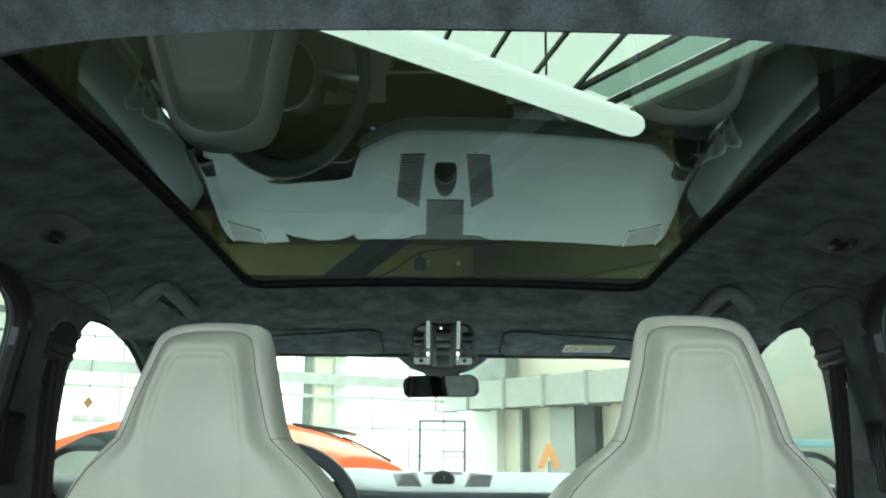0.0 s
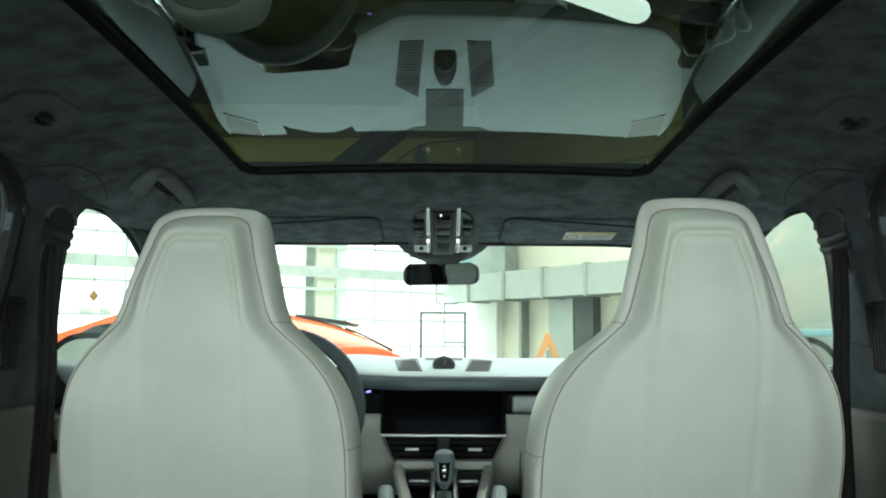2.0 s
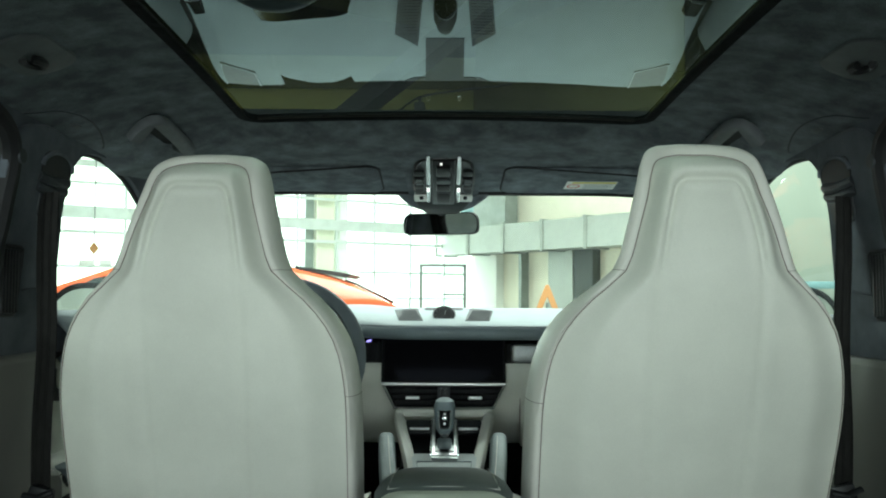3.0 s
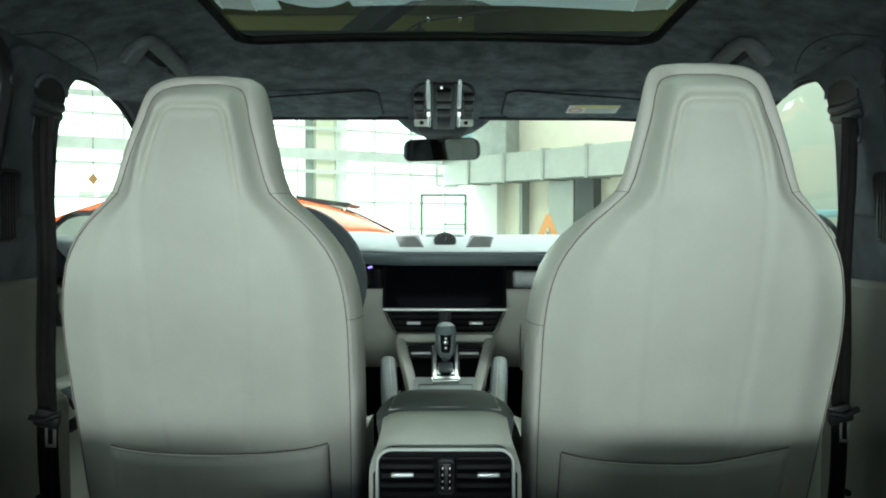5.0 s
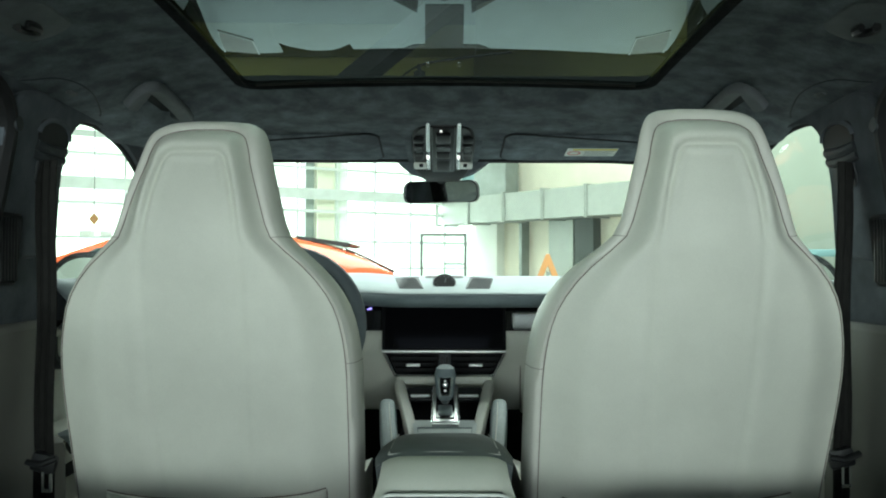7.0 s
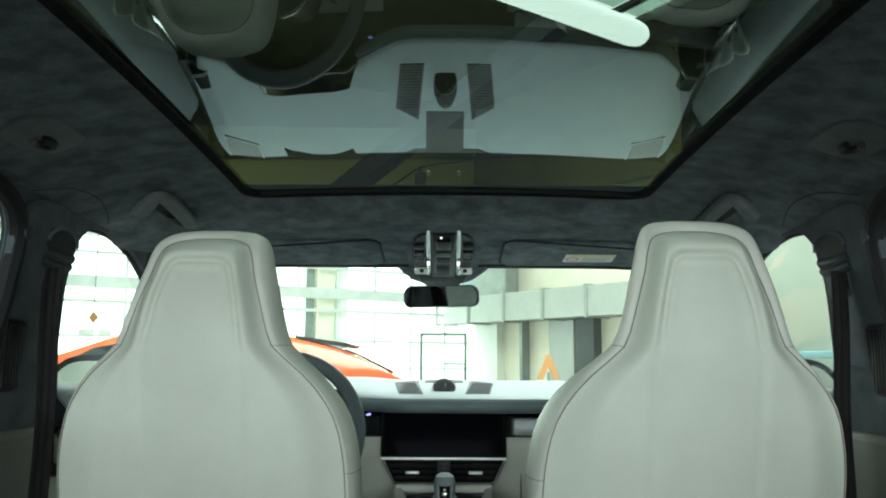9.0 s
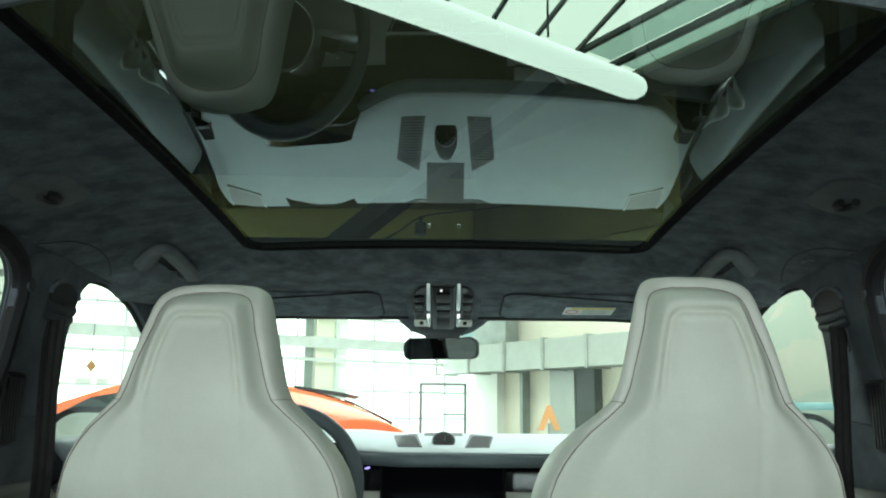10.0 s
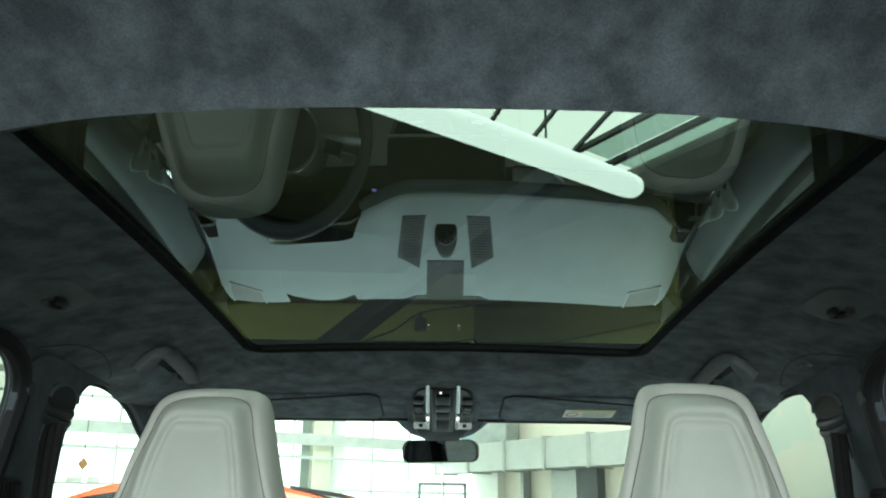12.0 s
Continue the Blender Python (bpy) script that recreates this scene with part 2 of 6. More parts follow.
INK = mat("matt_black_panel", (0.006, 0.006, 0.007), 0.5, vary=0.2, scale=60, spec=0.08)
PRIVACY = glass("side_glass", (0.80, 0.90, 0.84), 1.2)
PAPER = mat("label_paper", (0.78, 0.78, 0.74), 0.6, vary=0.04, scale=50)
YELLOW = mat("label_yellow", (0.75, 0.62, 0.10), 0.6, vary=0.05, scale=50)
RED = mat("label_red", (0.65, 0.06, 0.04), 0.6, vary=0.05, scale=50)
PAINT = mat("car_body_paint", (0.30, 0.31, 0.31), 0.3, vary=0.05, scale=4, coat=0.6)
DARKPAINT = mat("dark_car_paint", (0.02, 0.021, 0.022), 0.35, vary=0.1, scale=4, coat=0.5)
ORANGE = mat("orange_car_paint", (0.72, 0.125, 0.045), 0.25, vary=0.05, scale=3, coat=0.8)
CARGLASS = mat("dark_car_glass", (0.02, 0.03, 0.03), 0.05, spec=0.6)
TYRE = mat("tyre_rubber", (0.015, 0.015, 0.015), 0.85, vary=0.2, scale=30, bump=0.3)
CONCRETE = mat("hall_floor", (0.22, 0.225, 0.215), 0.22, vary=0.2, scale=1.2, bump=0.2, bump_scale=40, fine=0.1, fine_scale=30)
BEIGE = mat("beige_plaster", (0.74, 0.71, 0.58), 0.85, vary=0.08, scale=0.8, bump=0.2, bump_scale=60, fine=0.05, fine_scale=20)
PALEWALL = mat("pale_wall_panel", (0.66, 0.68, 0.62), 0.7, vary=0.06, scale=0.6, bump=0.1, bump_scale=30)
CEILING = mat("hall_ceiling", (0.15, 0.14, 0.085), 0.9, vary=0.15, scale=0.5, bump=0.2, bump_scale=10)
STEELGREY = mat("grey_steel", (0.20, 0.225, 0.205), 0.5, metal=0.3, vary=0.15, scale=3)
DARKSTEEL = mat("dark_steel", (0.05, 0.06, 0.055), 0.6, metal=0.2, vary=0.2, scale=5)
# Dark step of the shade painted on the upper hall walls.
WALLSHADE = mat("dark_wall_shade", (0.040, 0.038, 0.022), 0.9, vary=0.15, scale=0.7, bump=0.2, bump_scale=20)
IRON = mat("black_iron", (0.012, 0.013, 0.013), 0.6, vary=0.2, scale=5)
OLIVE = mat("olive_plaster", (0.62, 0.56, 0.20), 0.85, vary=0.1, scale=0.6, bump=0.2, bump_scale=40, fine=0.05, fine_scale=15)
# Middle step of the shade painted on the upper hall walls.
HALFSHADE = mat("half_wall_shade", (0.24, 0.22, 0.095), 0.85, vary=0.12, scale=0.6, bump=0.2, bump_scale=40)
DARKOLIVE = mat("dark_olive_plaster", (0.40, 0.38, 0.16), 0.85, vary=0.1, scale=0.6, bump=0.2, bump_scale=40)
PALEGREEN = mat("pale_green_board", (0.285, 0.31, 0.265), 0.8, vary=0.06, scale=0.9, bump=0.1, bump_scale=30)
PALESTEEL = mat("pale_steel", (0.66, 0.72, 0.68), 0.5, vary=0.1, scale=3)
GALV = mat("galvanised_duct", (0.30, 0.32, 0.29), 0.5, metal=0.3, vary=0.06, scale=3, fine=0.03, fine_scale=25)
TEAL = mat("teal_panel", (0.13, 0.25, 0.26), 0.6, vary=0.1, scale=3)
FROSTED = glass("tinted_skylight_pane", (0.36, 0.46, 0.43), 1.3)
PANE = glass("hall_pane", (0.92, 0.97, 0.94), 1.3)
SIGNORANGE = mat("sign_orange", (0.46, 0.21, 0.07), 0.5, vary=0.1, scale=20)
LAMP = glow("lamp_diffuser", (0.90, 1.0, 0.96), 9.0)
SKYPANEL = glow("sky_glow", (0.88, 1.0, 0.95), 9.0)
SKYWALL = glow("sky_wall_glow", (0.90, 1.0, 0.97), 2.2)
CORNERGREY = mat("vent_grey_plastic", (0.17, 0.18, 0.185), 0.6, vary=0.1, scale=60)
PALEPLASTIC = mat("pale_grey_plastic", (0.42, 0.45, 0.45), 0.5, vary=0.05, scale=60)
PURPLE = glow("gauge_purple", (0.30, 0.22, 1.0), 1.6)
LED = glow("led_white", (1.0, 1.0, 0.95), 1.2)

# ---- the car's shell: roof lining, glass roof, sides, floor ----
INSIDE = (0.0, 0.6, 1.15)
FRONT, REAR, HALF = 1.725, 0.692, 0.390        # the glass roof's opening


def roof_z(y):
    """Height of the roof lining along the car's middle."""
    if y <= FRONT:
        u = min(1.725 - y, 1.1)
        return 1.437 + 0.05 * u - 0.04 * u * u
    return header(y)


def crown(x, y):
    """The roof is a little higher along its middle."""
    return 0.011 * (1 - min(1.0, abs(x) / 0.42) ** 2) * (1 - step(FRONT, 2.1, y))


header = curve_of([(1.725, 1.437), (1.745, 1.4300), (1.775, 1.4165), (1.800, 1.4120), (1.850, 1.4085), (1.957, 1.4000), (2.038, 1.3920), (2.225, 1.3665)])


def lining(x, y):
    a = abs(x)
    z = roof_z(y)
    side = 0.014 * step(0.40, 0.50, a) + 0.058 * step(0.46, 0.70, a)
    front = step(1.72, 2.2, y)
    # behind the glass the lining rolls upwards to the rear
    s = max(0.0, REAR - y)
    return z + crown(x, y) - side * (1 - 0.75 * front) - 0.024 * step(0.0, 0.04, s) + 0.16 * (1 - math.exp(-max(0.0, s - 0.03) / 0.145))


def span(a, b, n):
    return [a + (b - a) * k / n for k in range(n + 1)]


LX = span(-0.666, -HALF, 16) + span(-HALF, HALF, 20)[1:] + span(HALF, 0.666, 16)[1:]
LY = span(-1.2, REAR, 60) + span(REAR, FRONT, 24)[1:] + span(FRONT, 2.225, 20)[1:]


def in_hole(i, j):
    return REAR - 1e-6 <= LY[i] < FRONT - 1e-6 and -HALF - 1e-6 <= LX[j] < HALF - 1e-6


bm = sheet([[(x, y, lining(x, y)) for x in LX] for y in LY], skip=in_hole)
# the lining rolls up round the opening
edge = [e for e in bm.edges if e.is_boundary and all(abs(v.co.x) <= HALF + 1e-4 and REAR - 1e-4 <= v.co.y <= FRONT + 1e-4 for v in e.verts)]
for v in bm.verts:
    near = max(0.0, 1 - abs(v.co.y - REAR) / 0.16)
    v.co.y += 0.045 * min(1.0, abs(v.co.x) / HALF) ** 3 * near
    if REAR - 0.2 < v.co.y < FRONT + 1e-4:                  # the opening narrows a little to the rear
        v.co.x *= 1 - 0.020 * (FRONT - v.co.y) * max(0.0, 1 - abs(abs(v.co.x) - HALF) / 0.12)
up = bmesh.ops.extrude_edge_only(bm, edges=edge)["geom"]
bmesh.ops.translate(bm, verts=[g for g in up if isinstance(g, bmesh.types.BMVert)], vec=(0, 0, 0.006))
solo("ceiling", bm, SUEDE, "dark blue-grey suede roof lining with mottled nap", "headliner", "structure", angle=60)

# outer roof skin over the lining
SX = span(-0.70, -HALF - 0.02, 6) + [HALF + 0.02] + span(HALF + 0.02, 0.70, 6)[1:]
SY = span(-1.25, REAR - 0.03, 8) + [FRONT + 0.03] + span(FRONT + 0.03, 2.26, 6)[1:]
bm = sheet([[(x, y, lining(max(-0.7, min(0.7, x)), min(y, 2.225)) + 0.045) for x in SX] for y in SY],
           skip=lambda i, j: abs(SY[i] - REAR + 0.03) < 1e-6 and abs(SX[j] + HALF + 0.02) < 1e-6)
solo("roof_skin", bm, PAINT, "painted metal car roof over the lining", "car roof", "structure")

sunroof = thing("glass_roof", (0, 1.22, 1.47), "dark tinted fixed panoramic glass roof in black frame", "sunroof", kind="structure")
bm = sheet([[(x, y, roof_z(y) + crown(x, y) + 0.004) for x in span(-HALF - 0.012, HALF + 0.012, 24)] for y in span(REAR - 0.02, FRONT + 0.010, 64)])
part("pane", bm, ROOFGLASS, sunroof, "dark olive tinted glass", facing=INSIDE)
# black frame round the pane with round corners
ring = [(x, y) for x, y in rounded(2 * HALF - 0.008, FRONT - REAR + 0.002, 0.040, 8, 0, (FRONT + REAR) / 2)]
ring3 = []
for (x0, y0), (x1, y1) in zip(ring, ring[1:] + ring[:1]):
    n = max(1, int(math.hypot(x1 - x0, y1 - y0) / 0.05))
    ring3 += [(x0 + (x1 - x0) * k / n, y0 + (y1 - y0) * k / n) for k in range(n)]
ring3 = [(x * (1 - 0.020 * (FRONT - y)), y, roof_z(y) + crown(x, y) + 0.001) for x, y in ring3]
part("frame", tube(ring3, 0.0090, 0.0035, 8, closed=True, power=4), CARPET, sunroof, "black rubber-edged frame")
strip = [(x, FRONT - 0.0135, roof_z(FRONT - 0.0135) + crown(x, FRONT) + 0.0015) for x in span(-HALF + 0.03, HALF - 0.03, 24)]
part("inner_strip", tube(strip, 0.0040, 0.0018, 8, power=4), STRIP, sunroof, "brownish rubber strip")
# side walls with window openings


def side_x(z):
    """How far out the cabin's side lies at a height."""
    return 0.705 - 0.10 * max(0.0, z - 1.0) - 0.10 * max(0.0, z - 1.25)


FRONT_WINDOW = smooth_line([(1.608, 1.085), (1.608, 1.15), (1.602, 1.26), (1.604, 1.312), (1.622, 1.344), (1.662, 1.363), (1.75, 1.366),
                            (1.85, 1.351), (1.95, 1.322), (2.20, 1.222), (2.44, 1.105), (2.48, 1.082), (2.44, 1.070), (2.0, 1.067), (1.64, 1.066)], 5, True)
REAR_WINDOW = smooth_line([(1.340, 1.06), (1.365, 1.13), (1.392, 1.22), (1.385, 1.32), (1.32, 1.366), (1.22, 1.372), (0.9, 1.372), (0.45, 1.362),
                           (0.32, 1.30), (0.34, 1.10), (0.42, 1.04), (0.8, 1.036), (1.33, 1.037)], 5, True)
QUARTER = smooth_line([(0.20, 1.10), (0.20, 1.28), (0.05, 1.34), (-0.3, 1.31), (-0.62, 1.20), (-0.60, 1.12), (-0.2, 1.07), (0.12, 1.06)], 4, True)


def side_plate(outline, holes, sign, inset=0.0, thick=0.022):
    bm = bmesh.new()
    edges = []
    for loop in [outline, *holes]:
        vs = [bm.verts.new((0, p[0], p[1])) for p in loop]
        edges += [bm.edges.new((a, b)) for a, b in zip(vs, vs[1:] + vs[:1])]
    bmesh.ops.triangle_fill(bm, edges=edges, use_beauty=True, use_dissolve=False)
    outer = set()
    if thick:
        out = bmesh.ops.extrude_face_region(bm, geom=list(bm.faces))["geom"]
        outer = {g for g in out if isinstance(g, bmesh.types.BMVert)}
    for v in bm.verts:
        v.co.x = sign * (side_x(v.co.z) - inset + (thick if v in outer else 0.0))
    return bm


for sign, where in ((-1, "left"), (1, "right")):
    rim = [(-0.9, 1.0)] + [(y, 1.0) for y in span(-0.4, 2.6, 10)] + [(2.72, 1.03), (2.40, 1.20), (2.12, 1.345), (2.0, 1.395), (1.72, 1.43), (1.2, 1.44), (0.6, 1.445), (0.2, 1.56), (-0.9, 1.56)]
    ob = solo("wall_" + where, side_plate(rim, [FRONT_WINDOW, REAR_WINDOW, QUARTER], sign), SHADEDSUEDE,
              "dark suede-covered pillars round the side windows", "pillar trim", "structure", angle=50, bevel=0.006)
    # rubber seals along the window openings, and the panes
    win = thing("window_" + ("1" if sign < 0 else "2"), (sign * 0.70, 2.0, 1.2), "clear front side window with black seal", "car window", kind="structure")
    seal = [(sign * (side_x(z) + 0.016), y, z) for y, z in FRONT_WINDOW]
    part("seal", tube(seal, 0.005, 0.006, 8, closed=True, up=(1, 0, 0)), RUBBER, win, "black rubber seal")
    pane = part("pane", side_plate(FRONT_WINDOW, [], sign, -0.016, 0), PRIVACY, win, "clear glass", facing=INSIDE)
    pane.visible_shadow = False
    win = thing("window_" + ("3" if sign < 0 else "4"), (sign * 0.70, 0.9, 1.2), "rear door window in a black frame", "car window", kind="structure")
    seal = [(sign * (side_x(z) - 0.004), y, z) for y, z in REAR_WINDOW]
    part("seal", tube(seal, 0.014, 0.016, 8, closed=True, up=(1, 0, 0)), RUBBER, win, "thick black rubber seal")
    pane = part("pane", side_plate(REAR_WINDOW, [], sign, -0.016, 0), DARKGLASS if sign > 0 else TINTGLASS, win, "tinted glass", facing=INSIDE)
    pane.visible_shadow = False
    # Unseen pane, added to dim the light that comes in behind the seats.
    win = thing("window_" + ("5" if sign < 0 else "6"), (sign * 0.70, -0.2, 1.2), "unseen rear quarter window, tinted to dim side light", "car window", kind="structure")
    pane = part("pane", side_plate(QUARTER, [], sign, -0.010, 0), DARKGLASS if sign > 0 else TINTGLASS, win, "dark tinted glass", facing=INSIDE)
    pane.visible_shadow = False
    # windscreen pillar, a padded bar from the roof header down to the dash corner
    bar = smooth_line([(sign * 0.640, 1.98, 1.372), (sign * 0.664, 2.20, 1.282), (sign * 0.690, 2.46, 1.152), (sign * 0.705, 2.72, 1.035)], 6)
    solo("front_pillar_" + where, tube(bar, 0.040, 0.036, 12, power=3), SHADEDSUEDE, "dark suede-covered windscreen pillar", "pillar trim", "structure")
    # lower side of the cabin
    low = [(-0.9, 0.30), (2.75, 0.30), (2.75, 1.03), (-0.9, 1.03)]
    solo("lower_wall_" + where, prism(low, "x", sign * 0.79, sign * 0.86), DARKPAINT, "dark painted lower body side of the car", "car side", "structure")

solo("floor", box((0, 0.9, 0.31), (1.6, 3.7, 0.04)), CARPET, "black carpet on the car floor", "car floor", "structure")
solo("firewall", box((0, 2.80, 0.66), (1.72, 0.06, 0.74)), CARPET, "black firewall behind the dashboard", "bulkhead", "structure")
# Unseen rear parts, set low and black to shape the light from behind.
solo("tailgate_lower", box((0, -0.93, 0.60), (1.72, 0.06, 0.60)), BLACK, "unseen black lower tailgate trim, cut low to admit rear light", "tailgate", "structure")
solo("cargo_cover", box((0, -0.57, 0.845), (1.34, 0.62, 0.02)), CARPET, "unseen cover behind the rear bench, black to cut bounced light", "cargo cover", "structure")

# windscreen, sloped between the roof header and the scuttle
rows = []
for k in range(13):
    t = k / 12
    rows.append([(x, 2.238 + 0.560 * t - 0.10 * (x / 0.75) ** 2 * (0.4 + 0.6 * t), 1.378 - 0.311 * t + 0.03 * math.sin(math.pi * t)) for x in span(-0.66 - 0.1 * t, 0.66 + 0.1 * t, 16)])
screen_ob = solo("windscreen", sheet(rows), CLEAR, "clear curved windscreen", "windscreen", "structure", facing=INSIDE)
screen_ob.visible_shadow = False
bonnet = [[(x, y, 1.035 - 0.16 * ((y - 2.88) / 1.0) ** 2 - 0.06 * (x / 0.8) ** 2) for x in span(-0.86, 0.86, 16)] for y in span(3.03, 3.85, 12)]
solo("bonnet", sheet(bonnet), DARKPAINT, "dark painted bonnet before the windscreen", "bonnet", "structure")
# strip of black glass edge along the roof header
solo("header_seal", tube([(x, 2.233, lining(x, 2.225) - 0.002) for x in span(-0.62, 0.62, 20)], 0.010, 0.006, 8), RUBBER, "black seal along the top of the windscreen", "seal", "structure")
solo("scuttle", box((0, 2.86, 1.035), (1.5, 0.36, 0.04), 0.01), CARPET, "black scuttle panel under the windscreen", "scuttle", "structure")


# ---- fittings of the roof and pillars ----
def grab_handle(sign):
    h = thing("grab_handle", (sign * 0.57, 1.72, 1.41), "dark grey folding grab handle on the roof lining", "grab handle", "grab handles")
    a = Vector((sign * 0.542, 1.562, 1.374))
    b = Vector((sign * 0.504, 1.552, 1.404))
    c = Vector((sign * 0.500, 1.640, 1.400))
    d = Vector((sign * 0.504, 1.755, 1.388))
    part("grip", tube(smooth_line([a, b, c, d], 7), 0.0135, 0.0105, 12, power=3.5), HANDLEGREY, h, "matt grey grip")
    part("mount", box(d + Vector((sign * 0.012, 0, 0.010)), (0.034, 0.040, 0.030), 0.008), DARKPLASTIC, h)
    # No hollow here: a flat black sheet paints the shade behind the grip.
    pts = rounded(0.048, 0.17, 0.022, 5, sign * 0.526, 1.665)
    part("recess", sheet([[(x, y, lining(x, y) - 0.0025) for x, y in ((sign * 0.526 + (px - sign * 0.526) * k, 1.665 + (py - 1.665) * k) for px, py in pts + pts[:1])] for k in (1.0, 0.8, 0.5, 0.2)]), RUBBER, h, "flat black patch for the shaded recess behind the grip")
    return h


def coat_hook(sign):
    c = Vector((sign * 0.545, 1.208, 0))
    h = thing("coat_hook", (c.x, c.y, lining(c.x, c.y)), "dark grey coat hook on a rounded plate in the roof lining", "coat hook", "coat hooks")
    pts = [(c.x + x, c.y + y) for x, y in rounded(0.074, 0.135, 0.034, 6)]
    part("plate", rings([[(x, y, lining(x, y) + 0.002) for x, y in pts], [(x, y, lining(x, y) - 0.004) for x, y in pts],
                         [(c.x + (x - c.x) * 0.93, c.y + (y - c.y) * 0.95, lining(x, y) - 0.006) for x, y in pts]]), HANDLEGREY, h, "matt grey plate")
    z = lining(c.x, c.y) - 0.007
    arc = [(c.x + 0.012 * math.cos(a), c.y + 0.018 * math.sin(a), z - 0.006) for a in [radians(-60 + 27 * k) for k in range(11)]]
    part("hook", tube(arc, 0.0055, 0.006, 8), BLACK, h, "black curved hook")
    return h


for sign in (-1, 1):
    grab_handle(sign)
    coat_hook(sign)


def pillar_cover(sign):
    """Upper cover of the middle pillar with its airbag tab, belt outlet, knob and air vent."""
    def on(y, z, lift=0.0):
        return (sign * (side_x(z) - lift), y, z)

    cover = thing("pillar_cover", on(1.49, 1.25), "dark suede cover on the middle pillar", "pillar cover", "pillar covers")
    top = smooth_line([(1.385, 1.10), (1.392, 1.22), (1.375, 1.318), (1.40, 1.362), (1.47, 1.378), (1.555, 1.366), (1.584, 1.336), (1.580, 1.26), (1.592, 1.12)], 5)
    outline = [(p.x, p.y) for p in top]
    rows = [[on(y, z, -0.004) for y, z in outline], [on(y, z, 0.007) for y, z in outline],
            [on(1.485 + (y - 1.485) * 0.95, 1.24 + (z - 1.24) * 0.965, 0.013) for y, z in outline]]
    part("panel", rings(rows), SHADEDSUEDE, cover, "dark grey suede panel")
    line = smooth_line([(0.652, 1.402), (0.640, 1.412), (0.613, 1.433), (0.600, 1.486), (0.604, 1.558), (0.627, 1.645), (0.640, 1.675)], 6)
    part("upper_edge", tube([(sign * p.x, p.y, lining(p.x, p.y)) for p in line], 0.0016, 0.0012, 6), DARKPLASTIC, cover, "dark gap along the cover's arched edge")
    tab = box((0, 0, 0), (0.010, 0.030, 0.004), 0.0015, m=pose(0, 0, 0, 0, sign * 22, 0))
    bmesh.ops.translate(tab, verts=tab.verts, vec=(sign * 0.622, 1.515, lining(0.622, 1.515) - 0.002))
    part("airbag_tab", tab, HANDLEGREY, cover, "small embossed tab")
    # belt outlet: hooded black patch for the slot's shade, over a rounded guide
    slot = rounded(0.104, 0.040, 0.016)
    part("outlet", rings([[on(1.520 + y, 1.318 + z, 0.004) for y, z in slot], [on(1.520 + y, 1.318 + z, 0.0150) for y, z in slot]]), RUBBER, cover, "raised black patch for the shaded belt slot")
    hood = [on(1.520 + 0.054 * math.cos(a), 1.314 + 0.026 * math.sin(a), 0.016) for a in [math.pi * k / 12 for k in range(13)]]
    part("hood", tube(hood, 0.0035, 0.004, 8), SHADEDSUEDE, cover, "rounded hood over the slot")
    for z, r in ((1.296, 0.0095), (1.281, 0.0085)):
        part("belt_guide", tube(smooth_line([on(1.470, z, 0.010), on(1.487, z - 0.004, 0.016), on(1.52, z - 0.006, 0.018), on(1.553, z - 0.004, 0.016), on(1.570, z, 0.010)], 5), r, r, 10), DARKPLASTIC, cover, "grey belt guide")
    part("guide_lip", rings([[on(1.521 + y * 1.1, 1.252 + z, 0.008) for y, z in rounded(0.078, 0.050, 0.014)], [on(1.521 + y, 1.254 + z * 0.9, 0.016) for y, z in rounded(0.078, 0.050, 0.014)]]), DARKPLASTIC, cover, "grey lip below the guide")
    knob = disc(on(1.392, 1.315, 0.014), 0.0115, 0.014, "x", 20)
    part("knob", knob, DARKPLASTIC, cover, "round grey knob", bevel=0.003)
    # upright air vent of the pillar
    vent = thing("pillar_vent", on(1.418, 1.12, 0.01), "narrow black air vent in the middle pillar", "air vent", "pillar vents")
    part("frame", tube([on(1.418 + y, 1.125 + z, 0.016) for y, z in rounded(0.06, 0.105, 0.008, 3)], 0.004, 0.004, 6, closed=True, up=(1, 0, 0)), BLACK, vent)
    part("backing", box(on(1.418, 1.125, 0.008), (0.004, 0.056, 0.10)), RUBBER, vent)
    for k in range(6):
        part("slat", box(on(1.395 + 0.0092 * k, 1.125, 0.015), (0.010, 0.003, 0.098)), BLACK, vent, smooth=False)
    # lower trim in pale leather, darkened to paint in its shade
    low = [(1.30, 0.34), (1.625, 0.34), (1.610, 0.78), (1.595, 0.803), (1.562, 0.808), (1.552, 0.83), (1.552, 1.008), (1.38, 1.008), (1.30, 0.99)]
    solo("pillar_lower_trim", prism(low, "x", sign * 0.664, sign * 0.70), SHADEDTRIM, "lower trim of the middle pillar, pale leather darkened for shade", "pillar trim", group="lower trims", bevel=0.012)


